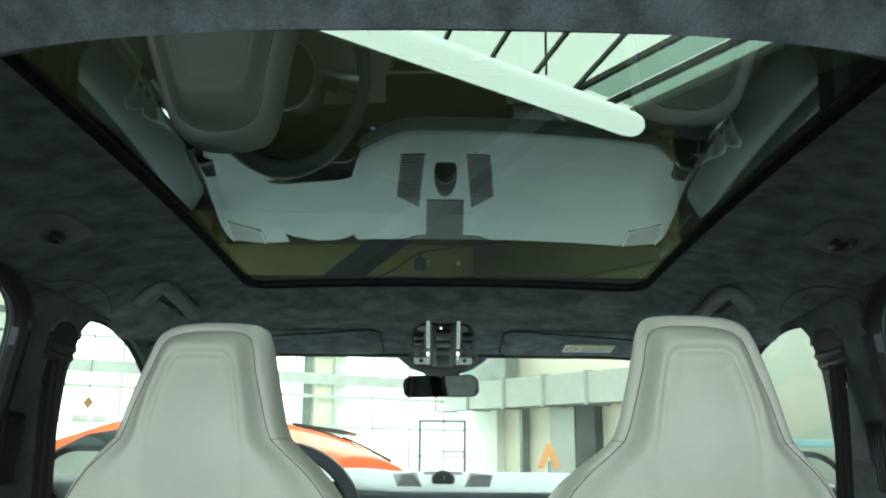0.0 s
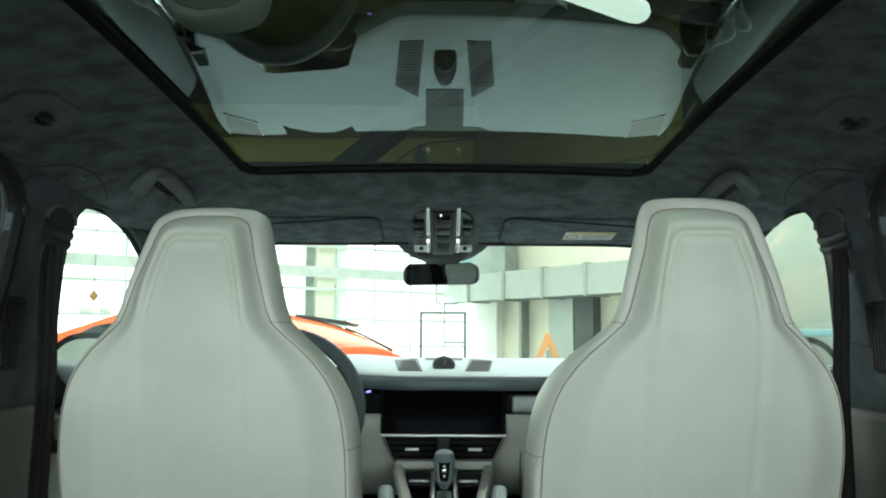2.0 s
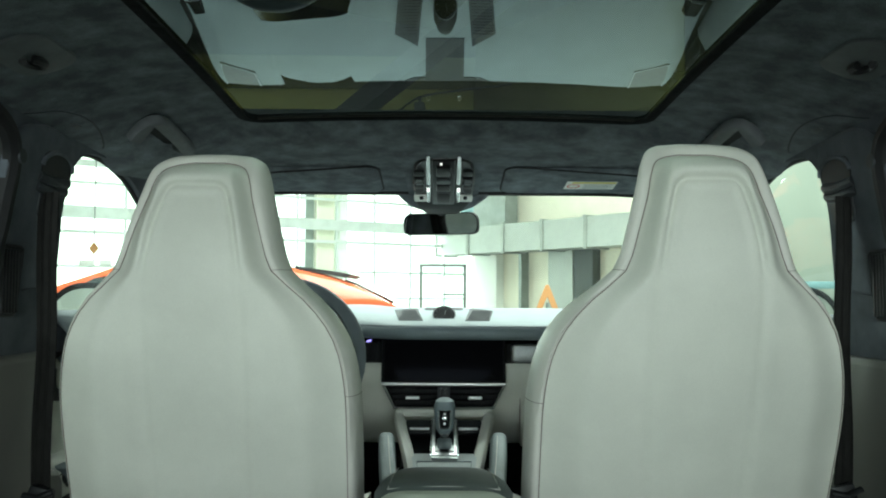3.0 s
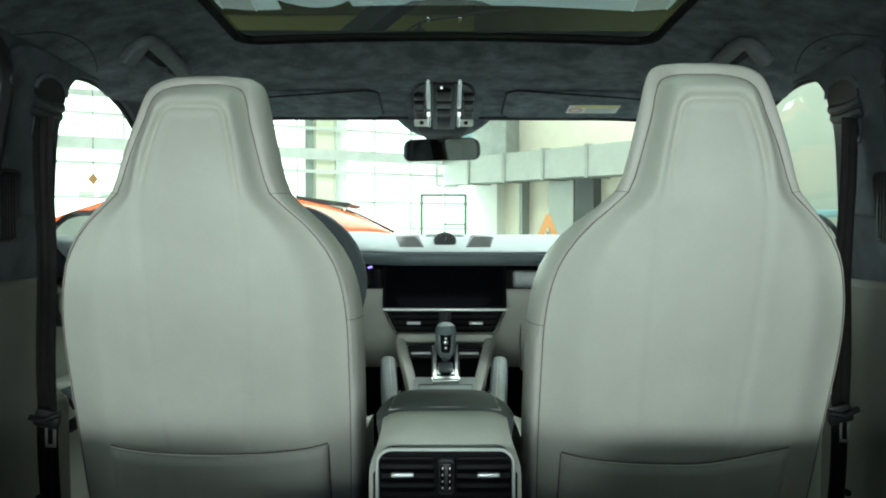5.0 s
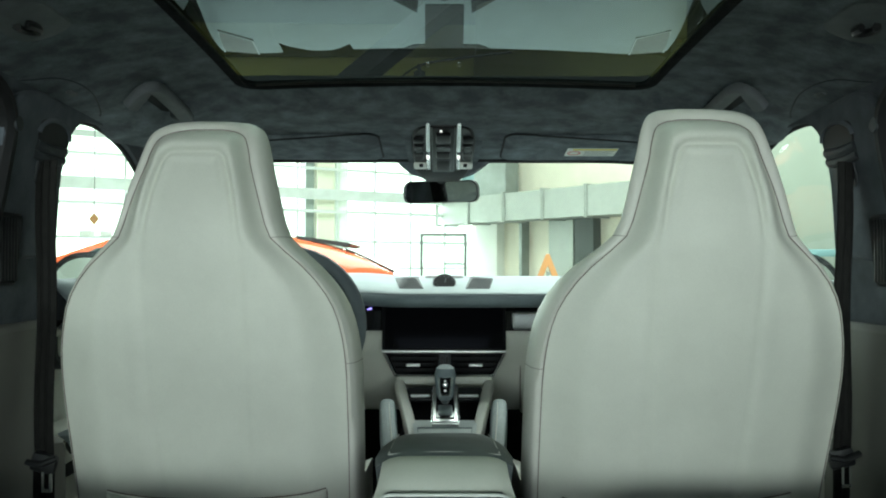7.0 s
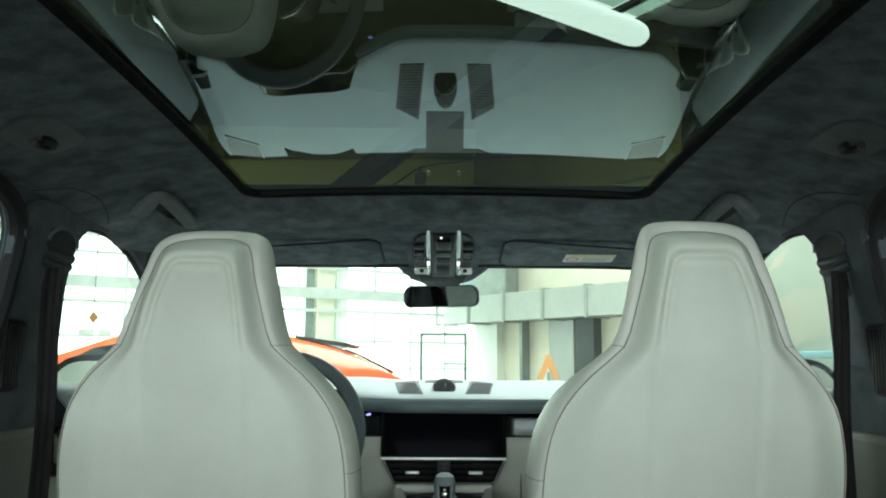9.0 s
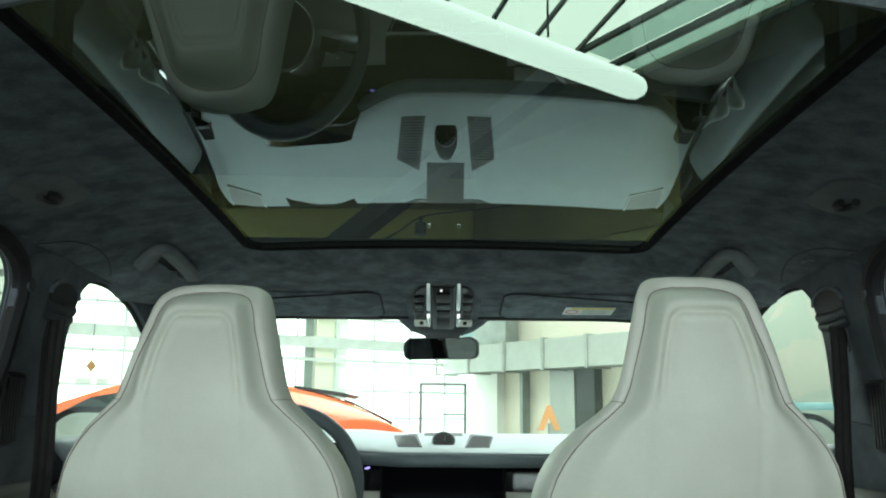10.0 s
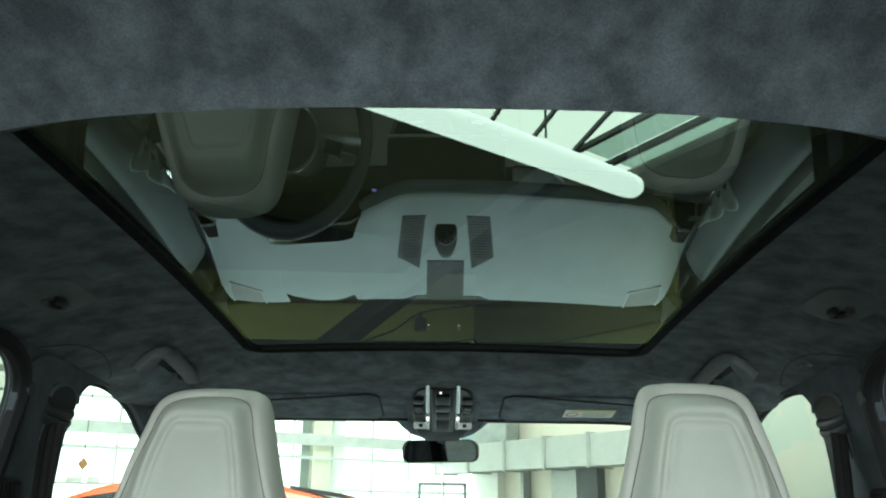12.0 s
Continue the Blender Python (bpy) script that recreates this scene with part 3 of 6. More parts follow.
def seat_belt(sign):
    belt = thing("seat_belt", (sign * 0.625, 1.50, 0.75), "black seat belt hanging down the middle pillar", "seat belt", "seat belts")
    inn = 0.009 if sign > 0 else 0.0                # this side's belt hangs nearer to its seat

    def band(z0, z1, y0, y1, x0, x1, n=14, w=0.045):
        rows = []
        for k in range(n + 1):
            t = k / n
            x, y, z = x0 + (x1 - x0) * t + 0.002 * sign * math.sin(3 * math.pi * t), y0 + (y1 - y0) * t, z0 + (z1 - z0) * t
            # the band is twisted towards the seat
            d = Vector((math.cos(radians(30)), sign * math.sin(radians(30)), 0)) * (w / 2)
            nrm = Vector((-d.y, d.x, 0)).normalized()
            c = Vector((x, y, z))
            fold = [c + d * u + nrm * (0.0022 * math.sin(7.5 * u + 1.2 * t) * (1 - 0.5 * t)) for u in span(-1, 1, 12)]
            rows.append([p - nrm * 0.0009 for p in fold] + [p + nrm * 0.0009 for p in fold[::-1]])
        return rings(rows)

    part("upper_band", band(1.270, 0.797, 1.480, 1.43, sign * 0.646, sign * (0.622 - inn)), WEB, belt, "black webbing")
    part("lower_band", band(0.797, 0.36, 1.43, 1.44, sign * (0.622 - inn), sign * (0.612 - inn)), WEB, belt, "black webbing")
    c = Vector((sign * (0.616 - inn), 1.418, 0.797 + inn))
    part("tongue_body", box(c, (0.040, 0.014, 0.030), 0.006, m=pose(0, 0, 0, 0, sign * -14, 0)), BLACK, belt, "black plastic tongue")
    part("tongue_bar", tube([c + Vector((-0.022, -0.010, 0.004)), c + Vector((0, -0.013, 0.0)), c + Vector((0.024, -0.010, 0.010))], 0.006, 0.005), BLACK, belt)
    bm = bmesh.new()
    for sx in (-1, 1):
        box(c + Vector((0.006 + sx * 0.0058, -0.004, -0.027)), (0.004, 0.003, 0.030), bm=bm)
    box(c + Vector((0.006, -0.004, -0.041)), (0.0155, 0.003, 0.005), bm=bm)
    part("tongue_plate", bm, CHROME, belt, "polished steel tongue plate", smooth=False)
    part("belt_stop", disc(c + Vector((sign * 0.01, -0.008, -0.12)), 0.005, 0.008, "y", 12), BLACK, belt)


for sign in (-1, 1):
    pillar_cover(sign)
    seat_belt(sign)


def on_header(x, y, off):
    """A point off the roof header, along its slope's normal."""
    dz = (roof_z(y + 0.01) - roof_z(y - 0.01)) / 0.02
    n = Vector((0, dz, -1)).normalized()
    return Vector((x, y, lining(x, y))) + n * off


def sun_visor(x0, x1, label):
    v = thing("sun_visor", ((x0 + x1) / 2, 1.98, 1.36), label, "sun visor", "sun visors")
    inner = x0 if abs(x0) < abs(x1) else x1
    w, ya, yb = abs(x1 - x0), 2.003, 2.215
    r = 0.030
    out = rounded(w, yb - ya, r, 6, (x0 + x1) / 2, (ya + yb) / 2)
    rows = []
    for y in [ya + r * (1 - math.cos(radians(15 * k))) for k in range(7)] + span(ya + r, yb - r, 6)[1:-1] + [yb - r * (1 - math.cos(radians(15 * k))) for k in range(6, -1, -1)]:
        d = max(0.0, r - min(y - ya, yb - y))
        half = w / 2 - r + math.sqrt(max(0.0, r * r - d * d))
        near = min(1.0, (min(y - ya, yb - y) + 0.001) / 0.012)
        rows.append([on_header((x0 + x1) / 2 + half * u, y, 0.002 + 0.006 * near * min(1.0, (1 - abs(u)) * half / 0.012 + 0.1)) for u in span(-1, 1, 40)])
    part("panel", sheet(rows), SUEDE, v, "dark grey suede panel", facing=INSIDE)
    part("gap", tube([on_header(x, y, 0.002) for x, y in out], 0.0026, 0.002, 6, closed=True), RUBBER, v, "dark shadow gap seam")
    for k in (0.3, 0.62):
        part("clip", box(on_header(x0 + (x1 - x0) * k, 2.217, 0.004), (0.03, 0.010, 0.006), 0.003), BLACK, v)
    return v


sun_visor(-0.151, -0.645, "dark suede sun visor folded up against the roof header")
visor = sun_visor(0.137, 0.645, "dark suede sun visor with a printed warning label")


def visor_patch(x0, x1, y0, y1, off):
    """A thin sheet that follows the visor's face."""
    return sheet([[on_header(x, y, off) for x in span(x0, x1, 8)] for y in span(y0, y1, 6)])


lab = part("warning_label", visor_patch(0.288, 0.408, 2.090, 2.158, 0.0095), PAPER, visor, "white paper airbag warning label", facing=INSIDE)
part("label_band", visor_patch(0.302, 0.406, 2.094, 2.107, 0.0100), YELLOW, lab, facing=INSIDE)
part("label_mark", tube([on_header(0.308 + 0.014 * math.cos(a), 2.130 + 0.015 * math.sin(a), 0.0102) for a in [2 * math.pi * k / 16 for k in range(16)]], 0.0016, 0.0006, 6, closed=True), RED, lab)
bm = bmesh.new()
for k in range(4):
    sheet([[on_header(x, y, 0.0100) for x in span(0.332, 0.402 - 0.010 * (k % 2), 4)] for y in (2.114 + 0.010 * k, 2.117 + 0.010 * k)], bm)
part("label_lines", bm, GREYPLASTIC, lab, facing=INSIDE)


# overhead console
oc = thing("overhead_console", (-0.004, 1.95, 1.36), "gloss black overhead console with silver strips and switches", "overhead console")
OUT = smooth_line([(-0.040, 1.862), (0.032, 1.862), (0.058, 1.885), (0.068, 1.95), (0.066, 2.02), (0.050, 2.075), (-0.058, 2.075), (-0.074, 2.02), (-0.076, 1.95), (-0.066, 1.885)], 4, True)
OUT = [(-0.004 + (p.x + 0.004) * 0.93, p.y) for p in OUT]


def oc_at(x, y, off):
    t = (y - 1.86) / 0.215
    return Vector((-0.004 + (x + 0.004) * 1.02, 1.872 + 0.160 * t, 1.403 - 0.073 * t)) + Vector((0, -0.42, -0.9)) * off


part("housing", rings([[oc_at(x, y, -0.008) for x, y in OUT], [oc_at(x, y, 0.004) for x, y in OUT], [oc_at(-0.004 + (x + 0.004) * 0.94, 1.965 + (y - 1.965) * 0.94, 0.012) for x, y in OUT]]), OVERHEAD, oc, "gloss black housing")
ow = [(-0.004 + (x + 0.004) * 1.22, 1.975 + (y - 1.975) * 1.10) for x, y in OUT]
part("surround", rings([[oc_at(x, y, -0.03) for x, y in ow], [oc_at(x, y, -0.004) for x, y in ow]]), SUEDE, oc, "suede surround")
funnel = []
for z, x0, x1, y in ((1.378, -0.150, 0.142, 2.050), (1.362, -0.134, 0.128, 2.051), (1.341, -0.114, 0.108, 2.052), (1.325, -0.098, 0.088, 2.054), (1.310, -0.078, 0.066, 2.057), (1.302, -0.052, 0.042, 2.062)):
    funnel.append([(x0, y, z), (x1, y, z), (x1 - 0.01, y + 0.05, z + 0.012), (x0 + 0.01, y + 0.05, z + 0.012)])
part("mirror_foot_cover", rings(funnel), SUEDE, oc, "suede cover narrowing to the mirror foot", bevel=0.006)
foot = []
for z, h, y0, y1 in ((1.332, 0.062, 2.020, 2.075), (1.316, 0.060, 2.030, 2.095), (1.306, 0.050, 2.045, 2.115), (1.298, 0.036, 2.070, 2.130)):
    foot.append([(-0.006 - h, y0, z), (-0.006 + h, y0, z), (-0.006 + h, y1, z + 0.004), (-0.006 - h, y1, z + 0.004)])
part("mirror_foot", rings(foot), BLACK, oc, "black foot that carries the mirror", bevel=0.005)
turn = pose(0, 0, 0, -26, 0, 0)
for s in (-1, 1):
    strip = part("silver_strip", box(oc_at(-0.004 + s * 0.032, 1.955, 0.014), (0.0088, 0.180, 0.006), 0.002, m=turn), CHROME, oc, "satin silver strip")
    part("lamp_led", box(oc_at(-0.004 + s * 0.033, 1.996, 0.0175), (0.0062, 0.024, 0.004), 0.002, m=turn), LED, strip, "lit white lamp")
    # Added lip that blocks the LED's reflection in the glass roof.
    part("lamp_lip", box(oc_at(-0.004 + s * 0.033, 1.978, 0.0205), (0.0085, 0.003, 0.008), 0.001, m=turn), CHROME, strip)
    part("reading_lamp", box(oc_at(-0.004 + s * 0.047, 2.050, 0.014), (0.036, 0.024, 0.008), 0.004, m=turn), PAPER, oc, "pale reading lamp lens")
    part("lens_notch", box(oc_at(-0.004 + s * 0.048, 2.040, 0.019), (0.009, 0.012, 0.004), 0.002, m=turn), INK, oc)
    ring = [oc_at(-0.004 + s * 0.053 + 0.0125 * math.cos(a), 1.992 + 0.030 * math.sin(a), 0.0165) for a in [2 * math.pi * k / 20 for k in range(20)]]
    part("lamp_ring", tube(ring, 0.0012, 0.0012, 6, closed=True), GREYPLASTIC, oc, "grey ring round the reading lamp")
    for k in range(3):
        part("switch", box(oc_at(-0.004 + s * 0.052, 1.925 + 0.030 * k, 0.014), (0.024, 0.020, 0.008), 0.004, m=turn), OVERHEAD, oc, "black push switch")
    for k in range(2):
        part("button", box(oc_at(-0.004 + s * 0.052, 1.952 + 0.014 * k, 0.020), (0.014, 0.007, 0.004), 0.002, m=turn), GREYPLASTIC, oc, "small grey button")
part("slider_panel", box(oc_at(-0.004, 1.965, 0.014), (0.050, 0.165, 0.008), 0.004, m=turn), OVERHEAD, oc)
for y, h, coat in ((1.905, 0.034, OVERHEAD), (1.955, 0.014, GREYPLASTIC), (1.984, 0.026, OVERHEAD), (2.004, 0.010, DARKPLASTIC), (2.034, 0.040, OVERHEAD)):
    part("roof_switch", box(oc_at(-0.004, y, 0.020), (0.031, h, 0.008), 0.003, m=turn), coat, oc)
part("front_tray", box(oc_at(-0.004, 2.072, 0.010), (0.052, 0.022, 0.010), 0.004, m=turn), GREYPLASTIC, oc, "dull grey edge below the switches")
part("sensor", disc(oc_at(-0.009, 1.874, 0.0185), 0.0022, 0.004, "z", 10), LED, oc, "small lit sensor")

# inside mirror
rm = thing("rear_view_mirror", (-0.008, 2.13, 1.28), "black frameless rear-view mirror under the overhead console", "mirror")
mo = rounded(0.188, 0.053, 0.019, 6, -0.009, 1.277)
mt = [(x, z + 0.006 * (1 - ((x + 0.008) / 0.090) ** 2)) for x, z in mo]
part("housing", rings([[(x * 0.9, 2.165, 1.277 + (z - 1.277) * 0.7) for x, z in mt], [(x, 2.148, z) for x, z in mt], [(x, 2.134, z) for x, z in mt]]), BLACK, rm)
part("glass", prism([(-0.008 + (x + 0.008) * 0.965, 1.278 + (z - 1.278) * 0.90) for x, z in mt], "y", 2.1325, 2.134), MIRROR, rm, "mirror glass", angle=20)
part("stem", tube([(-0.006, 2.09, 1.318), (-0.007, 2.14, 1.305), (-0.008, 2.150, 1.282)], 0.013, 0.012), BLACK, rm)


YAW = Matrix.Translation((-0.009, 2.14, 1.277)) @ Matrix.Rotation(radians(-18), 4, "Z") @ Matrix.Rotation(radians(6), 4, "X") @ Matrix.Translation((0.009, -2.14, -1.277))
for piece in bpy.data.objects:
    if piece.parent == rm and not piece.name.startswith("stem"):
        for v in piece.data.vertices:
            v.co = YAW @ (v.co + ORIGIN[rm.name]) - ORIGIN[rm.name]

# header's console and mirror, scaled forward about the camera's eye to fit its view
CAMERA_EYE = Vector((-0.007, 0.11, 1.11))
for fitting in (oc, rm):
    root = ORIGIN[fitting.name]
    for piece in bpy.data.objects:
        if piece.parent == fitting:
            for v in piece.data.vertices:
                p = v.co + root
                v.co = CAMERA_EYE + (p - CAMERA_EYE) * (1 + 0.09 * min(1.0, max(0.0, (p.y - 1.72) / 0.33))) - root

# ---- front seats ----
SEAT_W = curve_of([(0.42, 0.205), (0.60, 0.211), (0.75, 0.217), (0.90, 0.219), (0.98, 0.216), (1.04, 0.202), (1.085, 0.173), (1.115, 0.142), (1.130, 0.124), (1.143, 0.1135),
                   (1.16, 0.1075), (1.19, 0.0995), (1.25, 0.083), (1.274, 0.076), (1.290, 0.067), (1.299, 0.055), (1.304, 0.039), (1.306, 0.017)])
SEAT_Y = curve_of([(0.42, 1.47), (0.60, 1.415), (0.75, 1.365), (0.90, 1.315), (1.00, 1.290), (1.08, 1.275), (1.14, 1.266), (1.20, 1.272), (1.26, 1.290), (1.31, 1.312)])


SEAM_TOP = curve_of([(1.20, 0.087), (1.25, 0.0735), (1.265, 0.0705), (1.280, 0.0660), (1.289, 0.0615), (1.296, 0.0545), (1.3025, 0.040), (1.306, 0.022)])
PANEL_W = curve_of([(0.42, 0.050), (0.70, 0.060), (0.842, 0.068), (1.005, 0.0705), (1.119, 0.067), (1.199, 0.0560), (1.262, 0.0405)])
RIM = 0.009                                     # the seam lies this far inside the padded outline


def seam_w(z):
    """Half the width between the seams of the back shell, squarer at the head than the padding."""
    return SEAT_W(z) - RIM if z < 1.20 else SEAT_W(z) - RIM + (SEAM_TOP(z) - SEAT_W(z) + RIM) * step(1.20, 1.25, z)


# padded edge from the seam outwards: how far out, how deep, how high over the top; at the head and lower down
PAD = [((-0.014, 0.004, -0.012), (-0.012, 0.004)), ((0.0, 0.0, -0.0045), (0.0, 0.0)), ((0.005, -0.0030, 0.001), (0.005, -0.003)), ((0.0100, 0.003, 0.007), (0.0105, 0.004)),
       ((0.0130, 0.014, 0.0105), (0.015, 0.020)), ((0.0140, 0.030, 0.0125), (0.0175, 0.045)), ((0.0135, 0.050, 0.0120), (0.0180, 0.068)), ((0.008, 0.068, 0.005), (0.011, 0.092)),
       ((-0.008, 0.080, -0.004), (-0.004, 0.108)), ((-0.034, 0.084, -0.026), (-0.030, 0.116)), ((-0.058, 0.076, -0.05), (-0.055, 0.106))]


def front_seat(cx, label, lean=0.0, back=0.0, tuck=0.045, rise=0.0, turn=0.16, slim=0.085):
    """A front seat at cx; lean tips its backrest to the rear, back slides it, tuck narrows its door side, rise lifts one end of the pocket's hem, turn swings the head's front inwards, slim is the depth of its head."""
    inner = -1 if cx > 0 else 1

    def door_side(x, z):
        return x * (1 - tuck * step(1.12, 1.01, z) * (0.3 + 0.7 * step(0.62, 0.86, z))) if x * cx > 0 else x

    def seat_y(z):
        return SEAT_Y(z) - lean * (z - 0.55) - back

    def skin(x, z):
        """Depth of the back shell at a place."""
        w = seam_w(z)
        u = min(1.0, abs(x) / max(w, 0.01))
        u += (1 - u) * step(1.284, 1.305, z)                # level with the seam along the top
        head = step(1.06, 1.20, z)
        y = seat_y(z) + (0.020 - 0.010 * head) * u ** 2.2 + (0.017 + 0.005 * head) * step(0.70, 1.0, u)
        a, b = abs(x) - PANEL_W(z) + 0.014, z - 1.264 + 0.014
        d = math.hypot(max(a, 0.0), max(b, 0.0)) + min(max(a, b), 0.0) - 0.014       # distance outside the middle panel
        groove = math.exp(-(d / 0.0042) ** 2) * 0.0044
        ridge = math.exp(-((d - 0.014) / 0.010) ** 2) * 0.0052
        low = 0.40 + 0.12 * step(0.72, 0.90, z)
        crest = step(1.10, 1.22, z)
        y += groove * (low + 0.75 * crest) - ridge * (0.22 + 1.05 * crest) + 0.004 * crest * step(0.0, -0.02, d)
        return y + 0.024 * max(0.0, (z - 1.276) / 0.030) ** 2

    s = thing("front_seat", (cx, 1.6, 0.35), label, "car seat", "front seats")
    # back shell: a broad skin with a softly framed middle panel
    zs = span(0.42, 1.235, 80) + span(1.235, 1.306, 26)[1:]
    rows = []
    for z in zs:
        w = seam_w(z)
        row = []
        for k in range(81):
            u = -1 + 2 * k / 80
            x = u * w
            row.append((cx + door_side(x, z), skin(x, z), z - 0.0045 * step(1.10, 1.302, z)))
        rows.append(row)
    part("back_shell", sheet(rows), LEATHER, s, "pale chalk leather back shell", angle=80)
    # padded edge: a thick rounded roll from the seam forward
    loop_z = span(0.42, 1.22, 40) + span(1.22, 1.306, 24)[1:]
    right = [(SEAT_W(z), z) for z in loop_z]
    outline = right + [(-x, z) for x, z in reversed(right)]

    def ring_at(head, low, blend):
        out = []
        for x, z in outline:
            h = step(1.07, 1.17, z)
            g = low[0] + (head[0] - low[0]) * h - RIM + (seam_w(z) - SEAT_W(z) + RIM) * blend
            if x * cx > 0 and low[0] > 0:                   # the door side is tucked in
                g -= (0.85 * low[0]) * (1 - step(1.02, 1.14, z))
            dy = low[1] + (head[1] * min(1.0, slim / 0.085) - low[1]) * h
            k = (abs(x) + g) / max(abs(x), 1e-6)
            edge_x = seam_w(z)
            out.append((cx + door_side(x * k, z) + inner * turn * dy * h, skin(edge_x, z) + dy, z + head[2] * step(1.10, 1.302, z)))
        return out
    body = [ring_at(head, low, max(0.0, 1 - max(0, k - 1) / 3)) for k, (head, low) in enumerate(PAD)]
    part("side_bolster", rings(body), BOLSTER, s, "padded pale leather bolster", angle=80)
    # dark seam where shell and bolster meet
    part("seam", tube([Vector(p) + Vector((0, -0.0008, 0)) for p in body[1]], 0.0008, 0.0008, 6), SEAM, s, "dark stitched seam")
    # short seams across the bolster at the shoulders and the elbows
    for place in (1.135, 0.955):
        k = min(range(len(right)), key=lambda n: abs(right[n][1] - place))
        for n in (k, len(outline) - 1 - k):
            line = [Vector(ring[n]) + Vector((0, -0.0004, 0)) for ring in body[1:8]]
            part("cross_seam", tube(smooth_line(line, 4), 0.0004, 0.0004, 6), SEAM, s, "dark stitched seam")
    # front pad
    pad = []
    for z in span(0.50, 1.29, 24):
        w = SEAT_W(z) - 0.055
        pad.append([(cx + u * max(w, 0.02), seat_y(z) + 0.135 + (slim - 0.135) * step(1.05, 1.19, z) - 0.02 * u * u, z) for u in span(-1, 1, 10)])
    part("front_pad", sheet(pad), LEATHER, s)

    # map pocket low on the back, its hem sagging a little
    def hem(u):
        v = -u * inner                                       # 1 at the door side
        return 0.757 + 0.010 * abs(u) ** 2.5 + rise * step(0.1, 0.85, v)
    pk = []
    for k in range(17):
        t = k / 16
        row = []
        for u in span(-1, 1, 30):
            x = inner * 0.0155 + u * 0.160
            z = 0.44 + (hem(u) - 0.44) * t
            row.append((cx + x, skin(x, z) - 0.003 - 0.007 * t ** 2 * (1 - u ** 6), z))
        pk.append(row)
    pocket = part("map_pocket", sheet(pk), LEATHER, s, "pale leather map pocket", angle=80)
    mod = pocket.modifiers.new("thick", "SOLIDIFY")
    mod.thickness, mod.offset = 0.003, 0
    part("pocket_hem", tube([Vector(p) + Vector((0, -0.0005, 0.0)) for p in pk[-1]], 0.0022, 0.0018, 8), LEATHER, pocket)
    # Dark tubes along the pocket's edges paint the shade in its gap.
    part("pocket_gap", tube([Vector(p) + Vector((0, 0.0010, 0.0026)) for p in pk[-1]], 0.0011, 0.0011, 6), SEAM, pocket, "dark line for the shade in the open edge")
    side = -1 if inner > 0 else 0
    part("pocket_edge", tube([Vector(row[side]) + Vector((inner * 0.0012, 0.0012, 0)) for row in pk], 0.0012, 0.0012, 6), SEAM, pocket, "dark line for the shade along the side edge")
    # seat cushion and base
    cush = []
    for y, w, z in ((1.48, 0.17, 0.56), (1.50, 0.19, 0.62), (1.58, 0.195, 0.655), (1.80, 0.20, 0.67), (1.93, 0.20, 0.66), (1.97, 0.18, 0.61), (1.97, 0.17, 0.56)):
        cush.append([(cx + w * a, y, z + 0.03 * abs(a) ** 3) for a in span(-1, 1, 12)] + [(cx + w * a, y, z - 0.13) for a in span(1, -1, 12)])
    part("cushion", rings(cush), BOLSTER, s, "pale leather seat cushion")
    part("base", box((cx, 1.68, 0.44), (0.42, 0.48, 0.16), 0.02), BLACK, s, "black seat base")
    for dx in (-0.19, 0.19):
        part("rail", box((cx + dx, 1.66, 0.345), (0.035, 0.62, 0.03), 0.005), DARKSTEEL, s)
    return s


front_seat(-0.354, "pale chalk leather driver seat with fixed headrest and map pocket")
passenger = front_seat(0.341, "pale chalk leather passenger seat, backrest tipped further to the rear", 0.085, 0.03, 0.050, 0.012, -0.10, 0.030)
passenger.location.z = 0.350

# ---- rear bench below the camera ----
bench = thing("rear_bench", (0, 0.4, 0.4), "pale leather rear bench with raised outer seats", "car seat")


def bench_cushion(x0, x1, z):
    rows = []
    for y, dz in ((-0.05, -0.06), (0.05, -0.02), (0.35, -0.01), (0.70, 0.0), (0.88, 0.004), (0.94, -0.006), (0.968, -0.035), (0.97, -0.10), (0.93, -0.30)):
        n = 14
        xs = span(x0, x1, n)
        m = (x0 + x1) / 2
        rows.append([(x, y, z + dz - 0.030 * abs((x - m) / (x1 - m)) ** 6 + 0.012 * abs((x - m) / (x1 - m)) ** 2) for x in xs] + [(x, y - 0.02, z + dz - 0.16) for x in xs[::-1]])
    return rings(rows)


part("left_cushion", bench_cushion(-0.68, -0.20, 0.8230), LEATHER, bench, "pale leather cushion")
part("right_cushion", bench_cushion(0.10, 0.68, 0.8300), LEATHER, bench, "pale leather cushion")
part("middle_cushion", bench_cushion(-0.195, 0.095, 0.755), SLATE, bench)
rows = [[(x, y, 0.8305 + dz - 0.024 * abs((x - 0.39) / 0.29) ** 6 + 0.012 * abs((x - 0.39) / 0.29) ** 2) for x in span(0.135, 0.645, 14)] for y, dz in ((0.05, -0.02), (0.35, -0.01), (0.70, 0.0), (0.86, 0.0035), (0.895, 0.002))]
part("insert", sheet(rows), SLATE, bench, "slate leather seat insert")
rows = [[(x, y, 0.8235 + dz - 0.024 * abs((x + 0.44) / 0.24) ** 6 + 0.012 * abs((x + 0.44) / 0.24) ** 2) for x in span(-0.645, -0.235, 14)] for y, dz in ((0.05, -0.02), (0.35, -0.01), (0.70, 0.0), (0.86, 0.0035), (0.895, 0.002))]
part("insert", sheet(rows), SLATE, bench, "slate leather seat insert")
